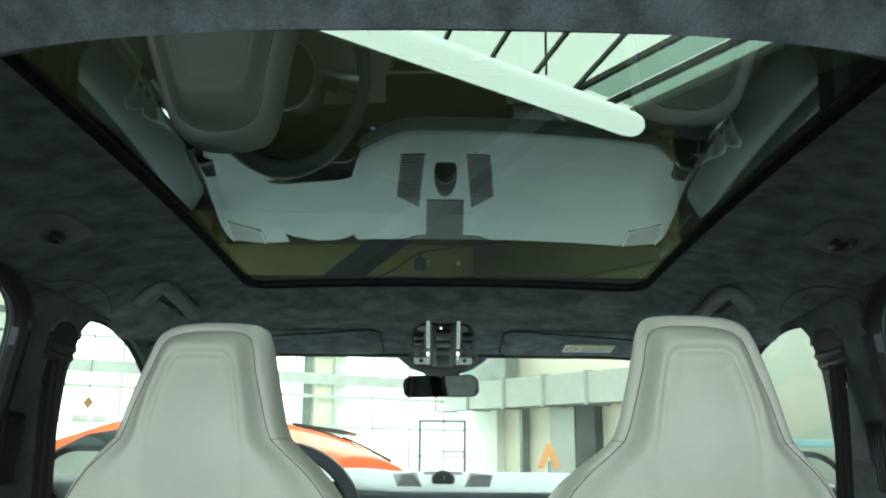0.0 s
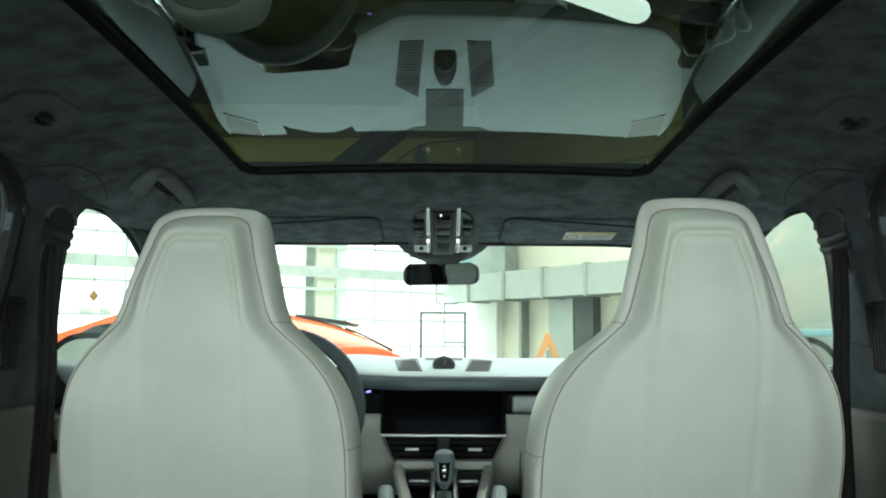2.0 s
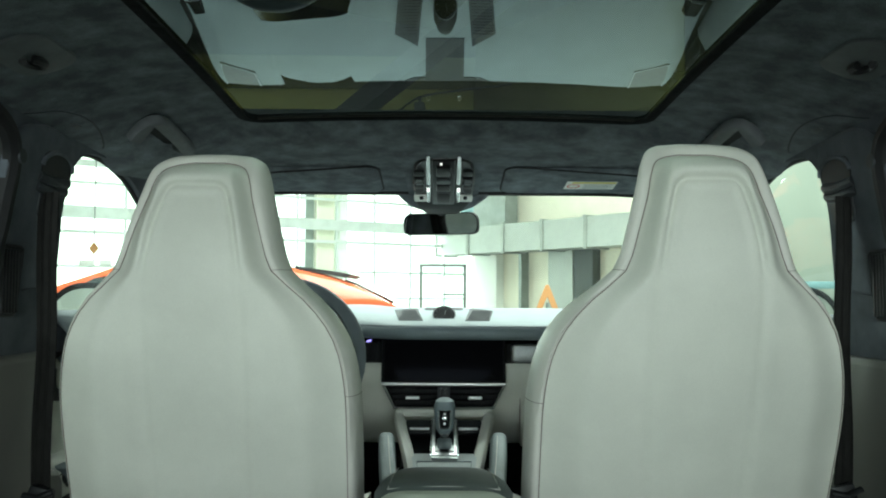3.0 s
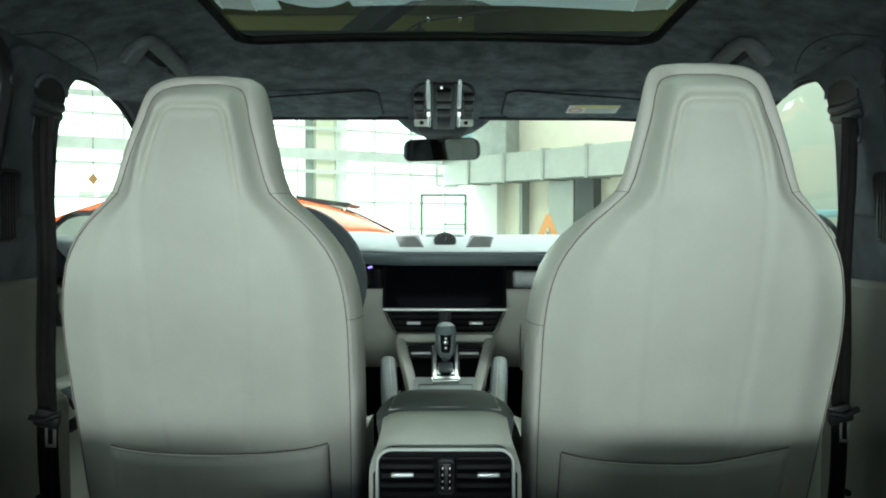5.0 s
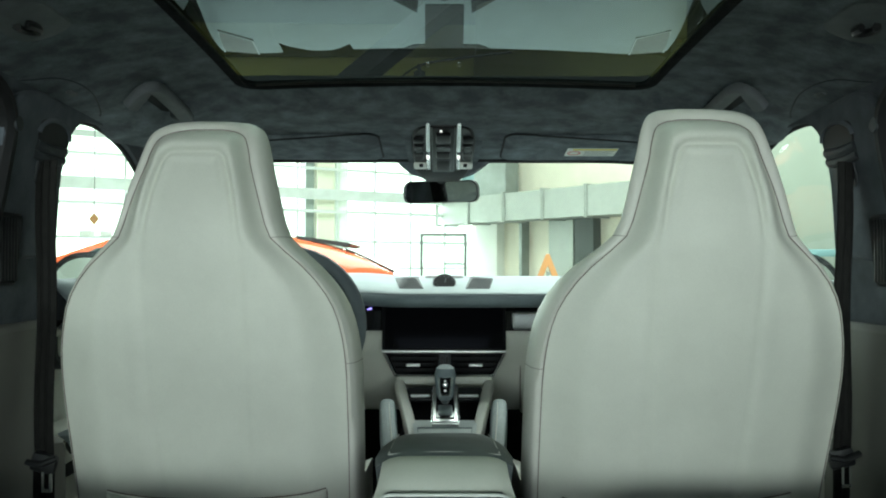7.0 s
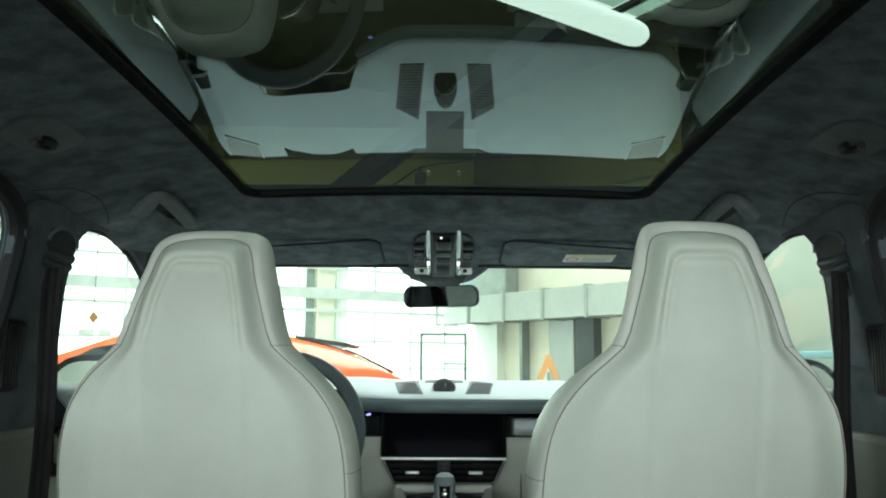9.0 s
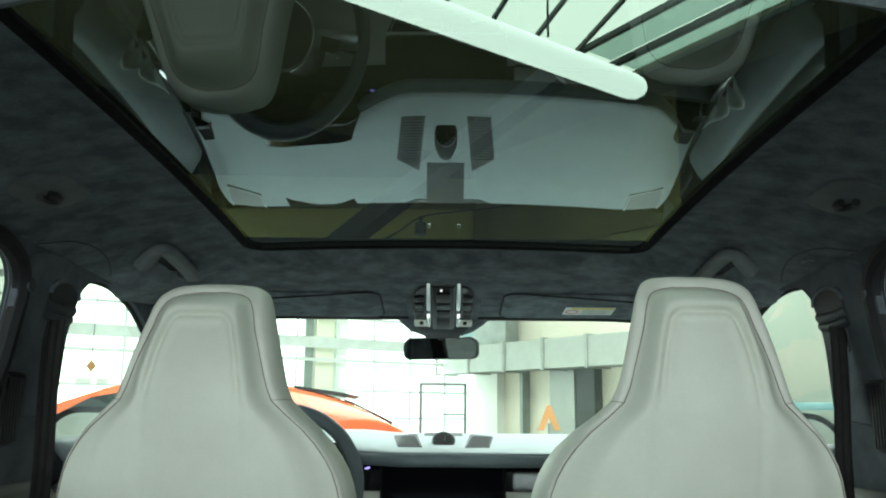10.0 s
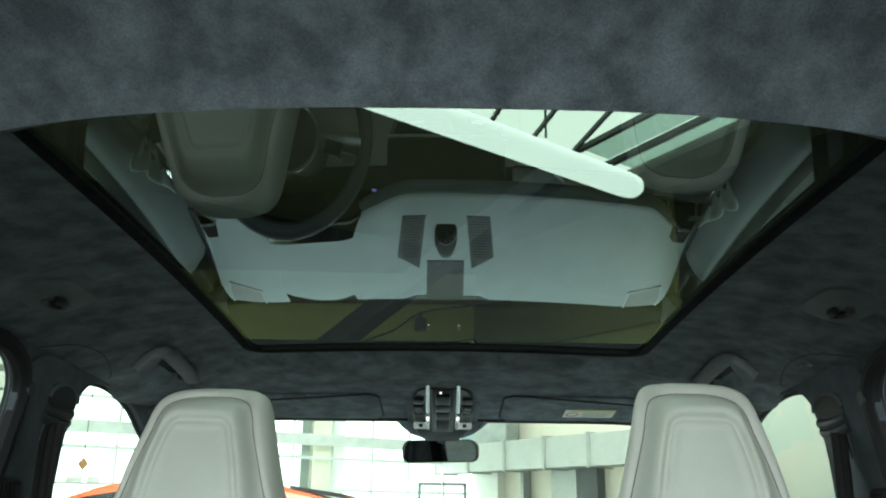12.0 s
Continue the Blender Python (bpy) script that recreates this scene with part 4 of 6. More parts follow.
for x0, x1, z in ((-0.66, -0.22, 0.8210), (0.115, 0.66, 0.8280)):
    part("piping", tube([(x, 0.950, z - 0.018 - 0.022 * abs((x - (x0 + x1) / 2) / ((x1 - x0) / 2)) ** 6) for x in span(x0, x1, 16)], 0.004, 0.004, 8), BOLSTER, bench)
# Unseen backrest, low and dark so rear light passes with little bounce.
rows = []
for z, y in ((0.72, 0.0), (0.78, -0.05), (0.825, -0.08), (0.848, -0.10), (0.855, -0.13), (0.84, -0.20), (0.72, -0.24)):
    rows.append([(x, y, z - 0.02 * abs(x / 0.66) ** 8) for x in span(-0.66, 0.66, 16)])
part("backrest", sheet(rows), SLATE, bench, "unseen low rear backrest, dark slate to cut bounced light")
part("bench_base", box((0, 0.42, 0.50), (1.34, 0.92, 0.34), 0.03), CARPET, bench)


# ---- doors ----
def door_panel(sign):
    d = thing("door_panel", (sign * 0.77, 2.0, 0.7), "pale leather door panel, top darkened for shade, chrome handle", "door panel", "door panels")
    prof = [(0.712, 1.070), (0.692, 1.060), (0.672, 1.038), (0.664, 1.008), (0.690, 0.985), (0.735, 0.965), (0.745, 0.90), (0.745, 0.80), (0.700, 0.775), (0.690, 0.745), (0.735, 0.715), (0.750, 0.55), (0.735, 0.36)]
    mats = ((0, 5, SHADEDDOORTOP, "upper_panel"), (4, 9, LEATHER, "middle_panel"), (8, 13, LEATHER, "lower_panel"))
    for a, b, m, nm in mats:
        rows = [[(sign * x, y, z) for x, z in prof[a:b]] for y in span(1.63, 2.40, 10)]
        ob = part(nm, sheet(rows), m, d)
        mod = ob.modifiers.new("thick", "SOLIDIFY")
        mod.thickness, mod.offset = 0.012, 0
    part("slate_strip", box((sign * 0.742, 2.08, 0.945), (0.012, 0.90, 0.045), 0.005), SLATE, d)
    part("arm_rest", box((sign * 0.700, 1.98, 0.775), (0.085, 0.62, 0.030), 0.012), SLATE, d, "slate leather armrest")
    part("arm_rest_front", box((sign * 0.715, 1.72, 0.745), (0.055, 0.12, 0.07), 0.012), BLACK, d)
    loop = [(sign * 0.722, 1.745 + y, 0.955 + z) for y, z in rounded(0.16, 0.075, 0.03, 5)]
    part("handle_recess", tube(loop, 0.012, 0.012, 8, closed=True, up=(1, 0, 0)), BLACK, d, "black handle surround")
    lever = smooth_line([(sign * 0.715, 1.690, 0.985), (sign * 0.700, 1.710, 0.970), (sign * 0.698, 1.755, 0.950), (sign * 0.715, 1.795, 0.935)], 5)
    part("handle", tube(lever, 0.008, 0.012, 8), CHROME, d, "chrome door handle")
    pull = smooth_line([(sign * 0.715, 2.02, 0.96), (sign * 0.675, 2.04, 0.985), (sign * 0.662, 2.14, 0.99), (sign * 0.675, 2.27, 0.985), (sign * 0.715, 2.30, 0.95)], 5)
    part("pull_bar", tube(pull, 0.009, 0.007, 8), CHROME, d, "chrome trimmed pull")
    for y0, y1 in ((1.72, 1.96), (1.98, 2.10), (2.12, 2.24)):
        part("chrome_strip", box((sign * 0.676, (y0 + y1) / 2, 0.952), (0.008, y1 - y0, 0.007), 0.002), TRIMSILVER, d, "chrome trim strip")
    part("speaker", disc((sign * 0.742, 2.25, 0.55), 0.085, 0.02, "x", 28), GRILLE, d, "dark speaker grille")
    part("tweeter", box((sign * 0.69, 2.47, 1.045), (0.04, 0.14, 0.05), 0.010), BLACK, d)


def rear_door_panel(sign):
    d = thing("rear_door_panel", (sign * 0.75, 0.8, 0.7), "pale leather rear door panel with dark top", "door panel", "rear door panels")
    for a, z0, z1, m, nm in ((0.712, 0.96, 1.03, SHADEDSUEDE, "upper_panel"), (0.728, 0.36, 0.962, LEATHER, "lower_panel")):
        part(nm, box((sign * a, 0.66, (z0 + z1) / 2), (0.03, 1.24, z1 - z0), 0.012), m, d)
    part("arm_rest", box((sign * 0.70, 0.72, 0.86), (0.07, 0.5, 0.05), 0.018), SLATE, d)


def door_film(sign, shift):
    """Crumpled protective film tied round the door pull."""
    f = thing("protective_film", (sign * 0.65, 1.95 + shift, 1.0), "crumpled pale protective film tied round the door pull", "plastic film", "protective films")
    rows = []
    for k in range(9):
        t = k / 8
        row = []
        for n in range(15):
            a = -1 + 2 * n / 14
            fold = 0.008 * math.sin(9 * a + 2 * t) * t
            row.append((sign * (0.652 + 0.012 * (1 - t) + fold), 1.915 + shift + 0.150 * a * (0.25 + 0.75 * t) - 0.02 * t, 0.985 + 0.075 * t * (1 - 0.35 * a) + 0.006 * math.sin(7 * a)))
        rows.append(row)
    skirt = part("skirt", sheet(rows), FILM, f, "fanned pale film", angle=80)
    skirt.modifiers.new("thick", "SOLIDIFY").thickness = 0.001
    knot = [(sign * 0.655, 1.905 + shift + 0.01 * k, 0.978 - 0.017 * k) for k in range(5)]
    part("knot", tube(knot, 0.020, 0.014, 9), BLACK, f, "dark tied knot")
    part("tuft", tube([(sign * 0.655, 1.945 + shift, 0.920), (sign * 0.650, 1.965 + shift, 0.900), (sign * 0.655, 1.98 + shift, 0.87)], 0.022, 0.016, 8), FILM, f, "gathered film end")


for sign in (-1, 1):
    door_panel(sign)
    rear_door_panel(sign)
    door_film(sign, 0.0 if sign < 0 else 0.17)


def door_mirror(sign):
    m = thing("door_mirror", (sign * 0.98, 2.36, 1.07), "dark door mirror outside the front side window", "door mirror", "door mirrors")
    o = [(x, z) for x, z in rounded(0.25, 0.20, 0.098, 9, sign * 0.925, 1.035)]
    part("housing", rings([[(sign * 0.95 + (x - sign * 0.95) * 0.55, 2.45, 1.035 + (z - 1.035) * 0.5) for x, z in o], [(sign * 0.96 + (x - sign * 0.96) * 0.95, 2.42, 1.035 + (z - 1.035) * 0.95) for x, z in o],
                           [(x, 2.375, z) for x, z in o], [(x, 2.345, z) for x, z in o]]), CARPET, m, "black housing")
    part("glass", prism([(sign * 0.925 + (x - sign * 0.925) * 0.89, 1.033 + (z - 1.035) * 0.87) for x, z in o], "y", 2.3435, 2.345), MIRROR, m, "mirror glass", angle=20)
    part("foot", box((sign * 0.81, 2.40, 1.035), (0.14, 0.05, 0.04), 0.012), BLACK, m)


door_mirror(-1)
door_mirror(1)

# ---- dashboard ----
dash = thing("dashboard", (0, 2.4, 0.9), "pale grey leather dashboard with black trim strip", "dashboard")


def dash_front(x):
    """Where the dash top meets the screen: it bows forward in the middle."""
    return 2.722 - 0.065 * (x / 0.65) ** 2


def dash_cut(x):
    """The dash top's front edge, with the head-up opening before the driver and a round lobe in it."""
    if not -0.469 < x < -0.269:
        return dash_front(x)
    return min(dash_front(x), 2.583 + 0.294 * (x + 0.461) + 0.094 * max(0.0, 1 - ((x + 0.369) / 0.100) ** 2) ** 0.85)


def dash_rear(x):
    """Where the dash top's rear edge lies across the car: it steps back round the instruments."""
    a = abs(x + 0.36)
    return 2.130 + 0.02 * (x / 0.7) ** 2 + 0.150 * (1 - step(0.06, 0.28, a)) + 0.13 * step(0.50, 0.63, abs(x)) * step(0.23, 0.28, a)


DASH_RISE = curve_of([(0.0, 1.034), (0.1, 1.0380), (0.2, 1.0440), (0.45, 1.0600), (0.62, 1.0700), (0.8, 1.0700), (1.0, 1.0610)])


def dash_z(x, t):
    hood = 0.016 * (1 - step(0.13, 0.27, abs(x + 0.36))) * math.sin(math.pi * min(1, t * 1.1) ** 0.6) 
    return DASH_RISE(t) + hood - 0.02 * step(0.5, 0.76, abs(x))


def dash_at(x, y):
    """Height of the dash top at a place."""
    return dash_z(x, max(0.0, min(1.0, (y - dash_rear(x)) / (dash_front(x) - dash_rear(x)))))


def dash_patch(quad, d):
    """A flat plate laid on the dash top between four corners."""
    a, b, c, e = quad
    rows = []
    for k in range(13):
        v = k / 12
        p0, p1 = (a[0] + (e[0] - a[0]) * v, a[1] + (e[1] - a[1]) * v), (b[0] + (c[0] - b[0]) * v, b[1] + (c[1] - b[1]) * v)
        line = [(p0[0] + (p1[0] - p0[0]) * u, p0[1] + (p1[1] - p0[1]) * u) for u in (n / 8 for n in range(9))]
        rows.append([(x, y, dash_at(x, y) + d) for x, y in line] + [(x, y, dash_at(x, y) - 0.006) for x, y in line[::-1]])
    return rings(rows)


rows = []
for k in range(25):
    t = k / 24
    line = [(x, dash_rear(x) + (dash_cut(x) - dash_rear(x)) * t) for x in span(-0.645, 0.645, 240)]
    rows.append([(x, y, dash_at(x, y)) for x, y in line])
part("top", sheet([[(x, y + 0.002, z - 0.006) for x, y, z in rows[0]], [(x, y - 0.001, z - 0.002) for x, y, z in rows[0]], *rows]), DASHTOP, dash, "pale blue-grey leather top", angle=70)
# slate edge below the top
edge_rows = [[(x, dash_rear(x) + dy, dash_z(x, 0) + dz) for x in span(-0.645, 0.645, 60)] for dy, dz in ((0.004, -0.003), (-0.006, -0.007), (-0.009, -0.018), (-0.004, -0.028), (0.015, -0.034))]
part("slate_edge", sheet(edge_rows), SLATE, dash, "slate leather edge", angle=70)
# black end caps between the top and the doors
for s in (-1, 1):
    part("end_cap", sheet([[(s * x, 2.20 + 0.50 * t, 1.020 + 0.012 * math.sin(math.pi * t) - 0.15 * (x - 0.62)) for x in span(0.62, 0.78, 6)] for t in span(0, 1, 8)]), BLACK, dash, "black end cap")
# black trim strip across
part("trim_strip", prism([(-0.74, 0.938), (-0.22, 0.938), (0.74, 0.938), (0.74, 0.990), (-0.74, 0.990)], "y", 2.222, 2.30), GLOSS, dash, "gloss black trim strip", bevel=0.003)
# lower body
lower = []
for z, y in ((0.940, 2.225), (0.925, 2.212), (0.88, 2.235), (0.82, 2.265), (0.745, 2.30), (0.728, 2.315), (0.722, 2.36)):
    lower.append([(x, y + 0.02 * (x / 0.7) ** 2, z) for x in span(-0.74, 0.74, 40)])
part("lower_body", sheet(lower), LEATHER, dash, "pale leather lower dashboard", angle=70)
foot = [[(x, y, z) for x in span(-0.74, 0.74, 10)] for z, y in ((0.722, 2.355), (0.55, 2.42), (0.42, 2.46))]
part("footwell", sheet(foot), CARPET, dash, "black footwell lining")
part("core", box((0, 2.56, 0.72), (1.46, 0.36, 0.56), 0.02), CARPET, dash)
for sx in (-0.42, 0.40):
    part("knee_panel", box((sx, 2.272, 0.792), (0.42, 0.04, 0.136), 0.016), LEATHER, dash)
part("glove_gap", box((0.192, 2.262, 0.80), (0.0015, 0.02, 0.12)), SEAM, dash)
# passenger trim with an aluminium bezel
part("bezel", box((0.46, 2.216, 0.964), (0.58, 0.016, 0.040), 0.006), BEZEL, dash, "brushed aluminium bezel")
part("bezel_rim", tube([(0.46 + x, 2.208, 0.964 + z) for x, z in rounded(0.582, 0.042, 0.008, 4)], 0.002, 0.002, 6, closed=True, up=(0, 1, 0)), CHROME, dash)
# speaker grilles, dial and top lid
for s in (-1, 1):
    g = [(s * 0.053, 2.236), (s * 0.114, 2.238), (s * 0.134, 2.425), (s * 0.074, 2.485)]
    grille = part("speaker_grille", dash_patch(g, 0.002), GRILLE, dash, "dark speaker grille")
    for k in range(15):
        y = 2.247 + 0.0128 * k
        x0, x1 = 0.058 + 0.0014 * k, 0.113 + 0.0012 * k
        part("slot", box((s * (x0 + x1) / 2, y, dash_at(0.1, y) + 0.0026), (x1 - x0, 0.002, 0.0008), m=pose(0, 0, 0, 7, 0, 0)), DARKPLASTIC, grille, smooth=False)
dial = part("dial_pod", rings([[(r * math.cos(2 * math.pi * k / 36), y, z + r * math.sin(2 * math.pi * k / 36)) for k in range(36)] for r, y, z in ((0.012, 2.430, 1.046), (0.024, 2.405, 1.048), (0.030, 2.36, 1.050), (0.030, 2.307, 1.050), (0.027, 2.302, 1.050))]), INK, dash, "round clock pod")
part("dial_face", disc((0, 2.3015, 1.050), 0.026, 0.002, "y", 32), INK, dial, "black clock face")
bm = bmesh.new()
for k in range(12):
    a = 2 * math.pi * k / 12
    box((0.0215 * math.sin(a), 2.2995, 1.050 + 0.0215 * math.cos(a)), (0.0010, 0.001, 0.0032), bm=bm, m=pose(0, 0, 0, 0, math.degrees(a), 0))
part("dial_marks", bm, GREYPLASTIC, dial, smooth=False)
part("pointer", box((0.003, 2.299, 1.057), (0.0012, 0.001, 0.016), m=pose(0, 0, 0, 0, 12, 0)), GREYPLASTIC, dial, smooth=False)
part("dial_rim", tube([(0.0282 * math.cos(2 * math.pi * k / 36), 2.303, 1.050 + 0.0282 * math.sin(2 * math.pi * k / 36)) for k in range(36)], 0.0013, 0.0013, 6, closed=True, up=(0, 1, 0)), GREYPLASTIC, dial, "grey rim")
for piece in bpy.data.objects:
    if piece == dial or piece.parent == dial:
        for v in piece.data.vertices:
            z = 0.72 * (v.co.z + ORIGIN[dash.name].z - 1.050)
            v.co.z = 1.058 + z - ORIGIN[dash.name].z
            v.co.y += 1.1 * z - 0.012
lid = [(-0.052, 2.45), (0.052, 2.45), (0.057, 2.72), (-0.057, 2.72)]
part("centre_vent", dash_patch(lid, 0.0015), GRILLE, dash, "flat dark defroster vent")
# black defroster field along the middle of the screen's foot
part("front_vent", dash_patch([(-0.09, 2.69), (0.105, 2.69), (0.135, 2.719), (-0.12, 2.719)], 0.0012), BLACK, dash, "black front defroster")
# side air vents in chrome outlines
for s in (-1, 1):
    o = [(s * 0.569, 0.905), (s * 0.574, 1.012), (s * 0.600, 1.042), (s * 0.630, 1.041), (s * 0.642, 1.020), (s * 0.648, 0.905)]
    sv = part("side_vent", prism(o, "y", 2.226, 2.30), INK, dash, "black side air vent", bevel=0.003)
    part("vent_outline", tube([(x, 2.223, z) for x, z in o], 0.0034, 0.0034, 6, up=(0, 1, 0)), CHROME, sv, "chrome outline")
    for k in range(4):
        part("slat", box((s * 0.608, 2.222, 0.930 + 0.020 * k), (0.050, 0.010, 0.002), m=pose(0, 0, 0, 12, 0, 0)), GLOSS, sv, smooth=False)
    part("vent_tab", box((s * 0.604, 2.216, 0.962), (0.024, 0.008, 0.006), 0.002), TRIMSILVER, sv, "silver vent tab")
# corner vents at the screen's foot
for s in (-1, 1):
    o = [(s * 0.618, 2.506), (s * 0.534, 2.550), (s * 0.541, 2.672), (s * 0.636, 2.656)]
    cvent = part("corner_vent", dash_patch(o, 0.002), CORNERGREY, dash, "grey defroster vent")
    part("vent_outline", tube([(x, y, dash_at(x, y) + 0.003) for x, y in (o[3], o[0], o[1], o[2])], 0.0026, 0.0012, 6), PALEPLASTIC, cvent, "pale outline")

# centre screen and vents
scr = thing("centre_screen", (0, 2.2, 0.94), "wide black centre touchscreen, switched off", "screen")
tl = pose(0, 0, 0, -8, 0, 0)
part("housing", box((-0.001, 2.204, 0.945), (0.304, 0.030, 0.112), 0.006, m=tl), INK, scr, "black housing")
part("display", box((-0.001, 2.1895, 0.948), (0.288, 0.003, 0.098), m=tl), SCREEN, scr, "dark glass display", smooth=False)
part("silver_line", tube([(-0.152, 2.172, 0.892), (0.150, 2.172, 0.892)], 0.003, 0.0035, 8), TRIMSILVER, scr, "chrome strip")


def vent_bank(parent, x0, x1, z0, z1, y, taper, slats, tabs):
    """A black air vent pair with slats and silver tabs between x0 and x1."""
    o = [(x0, z1), (x1, z1), (x1 - taper, z0), (x0 + taper, z0)]
    part("vent_frame", prism(o, "y", y, y + 0.03), INK, parent, bevel=0.004)
    for k in range(slats):
        t = (k + 0.6) / slats
        z = z1 + (z0 - z1) * t
        part("slat", box(((x0 + x1) / 2, y - 0.003, z), (x1 - x0 - 2 * taper * t - 0.012, 0.012, 0.0022), m=pose(0, 0, 0, 12, 0, 0)), GLOSS, parent, smooth=False)
    for x, z, w in tabs:
        part("vent_tab", box((x, y - 0.010, z), (w, 0.008, 0.007), 0.002), TRIMSILVER, parent, "silver vent tab")


cv = thing("centre_vents", (0, 2.2, 0.86), "black centre air vents with silver tabs", "air vent")
vent_bank(cv, -0.146, 0.146, 0.834, 0.889, 2.19, 0.026, 4, ((-0.076, 0.858, 0.033), (0.076, 0.858, 0.033)))
part("divider", box((0, 2.184, 0.862), (0.030, 0.02, 0.052), 0.004), DARKPLASTIC, cv)
for dx in (-0.006, 0.006):
    part("thumb_wheel", box((dx, 2.172, 0.866), (0.007, 0.008, 0.030), 0.002), BLACK, cv)
part("outline", tube([(-0.149, 2.184, 0.889), (-0.121, 2.184, 0.832), (0.121, 2.184, 0.832), (0.149, 2.184, 0.889)], 0.0025, 0.0025, 6, up=(0, 1, 0)), CHROME, cv, "chrome outline")
part("lower_rim", box((0, 2.170, 0.824), (0.232, 0.03, 0.020), 0.006), LEATHER, cv, "pale leather rim")

# instruments behind the wheel
ic = thing("instrument_cluster", (-0.36, 2.36, 1.0), "black instrument cluster with a violet lit gauge", "instruments")
part("housing", prism([(-0.56, 0.92), (-0.175, 0.92), (-0.165, 0.955), (-0.185, 1.015), (-0.25, 1.055), (-0.47, 1.055), (-0.54, 1.01)], "y", 2.235, 2.36), GLOSS, ic, bevel=0.01)
for k in range(5):
    part("gauge", disc((-0.53 + 0.082 * k, 2.233, 0.985), 0.036, 0.006, "y", 28), SCREEN, ic)
part("violet_light", box((-0.187, 2.226, 0.992), (0.012, 0.004, 0.005), 0.001, m=pose(0, 0, 0, 0, -20, 0)), PURPLE, ic, "violet gauge light", smooth=False)
part("rim_light", box((-0.196, 2.226, 0.968), (0.006, 0.004, 0.012), 0.002), CHROME, ic)

# steering wheel
sw = thing("steering_wheel", (-0.36, 1.98, 0.975), "slate leather steering wheel with silver spokes", "steering wheel")
WM = Matrix.Translation((-0.367, 1.98, 0.965)) @ Euler((radians(-22), 0, 0)).to_matrix().to_4x4()


def on_wheel(r, a, d=0.0):
    return WM @ Vector((r * math.cos(a), d, r * math.sin(a)))


part("rim", tube([on_wheel(0.180, 2 * math.pi * k / 48) for k in range(48)], 0.0150, 0.0150, 12, closed=True, up=(0, 1, 0)), WHEELRIM, sw, "slate leather rim")
part("inner_stripe", tube([on_wheel(0.1645, 2 * math.pi * k / 48, -0.003) for k in range(48)], 0.003, 0.003, 6, closed=True, up=(0, 1, 0)), DARKLEATHER, sw)
hub = bmesh.new()
hub = rings([[on_wheel(r, 2 * math.pi * k / 32, d) for k in range(32)] for r, d in ((0.060, 0.05), (0.068, 0.02), (0.066, -0.012), (0.050, -0.022))])
part("airbag_hub", hub, DARKLEATHER, sw, "dark round airbag hub")
part("hub_ring", tube([on_wheel(0.067, 2 * math.pi * k / 32, -0.010) for k in range(32)], 0.004, 0.004, 8, closed=True, up=(0, 1, 0)), CHROME, sw, "silver hub ring")
for a, w in ((radians(8), 0.017), (radians(172), 0.017), (radians(270), 0.020)):
    part("spoke", tube([on_wheel(0.060, a, 0.0), on_wheel(0.11, a, -0.004), on_wheel(0.170, a, 0.0)], w, 0.007, 10, power=3, up=WM.to_3x3() @ Vector((0, 1, 0))), ALU, sw, "silver spoke")
for s in (0, 1):
    a = radians(14) if s == 0 else radians(166)
    part("key_pad", tube([on_wheel(0.085, a, -0.012), on_wheel(0.125, a, -0.010)], 0.014, 0.005, 8, power=4, up=WM.to_3x3() @ Vector((0, 1, 0))), GLOSS, sw)
    part("roller", tube([on_wheel(0.120, a + 0.12 * (1 - 2 * s), -0.016), on_wheel(0.134, a + 0.12 * (1 - 2 * s), -0.016)], 0.005, 0.005, 8), CHROME, sw)
part("column", tube([WM @ Vector((0, 0.03, 0)), (-0.36, 2.26, 0.90)], 0.055, 0.05, 14), BLACK, sw)
for s in (-1, 1):
    part("stalk", tube([WM @ Vector((s * 0.05, 0.06, 0.01)), WM @ Vector((s * 0.16, 0.05, 0.04))], 0.008, 0.008, 8), BLACK, sw)

# ---- centre console ----
con = thing("centre_console", (-0.003, 1.6, 0.4), "pale leather centre console with armrest and rear air vents", "centre console")
CX = -0.003
# rear body, rounded over at the top
prof = smooth_line([(1.180, 0.34), (1.178, 0.60), (1.176, 0.78), (1.184, 0.818), (1.215, 0.838), (1.27, 0.842), (1.40, 0.812), (1.60, 0.795)], 5)
rows = []
for p in prof:
    w = 0.097 if p.y < 0.79 else 0.097 - 0.013 * step(0.79, 0.842, p.y)
    rows.append([(CX + w * u, p.x + 0.010 * abs(u) ** 4, p.y - 0.010 * abs(u) ** 6) for u in span(-1, 1, 18)])
part("rear_cover", sheet(rows), LEATHER, con, "pale leather rear cover", angle=70)
part("body", box((CX, 1.70, 0.53), (0.184, 0.98, 0.38), 0.015), CARPET, con, "dark carpeted body")
for s in (-1, 1):
    part("side_panel", box((CX + s * 0.086, 1.42, 0.585), (0.012, 0.48, 0.40), 0.005), CARPET, con)
lid_rows = []
for y, z, w in ((1.268, 0.822, 0.090), (1.272, 0.842, 0.094), (1.30, 0.848, 0.096), (1.42, 0.836, 0.096), (1.56, 0.816, 0.093), (1.60, 0.800, 0.086), (1.605, 0.785, 0.082)):
    lid_rows.append([(CX + w * u, y, z - 0.016 * abs(u) ** 5) for u in span(-1, 1, 14)] + [(CX + w * u * 0.97, y, z - 0.035) for u in span(1, -1, 14)])
armrest = part("armrest_lid", rings(lid_rows), DARKLEATHER, con, "dark slate leather armrest lid")
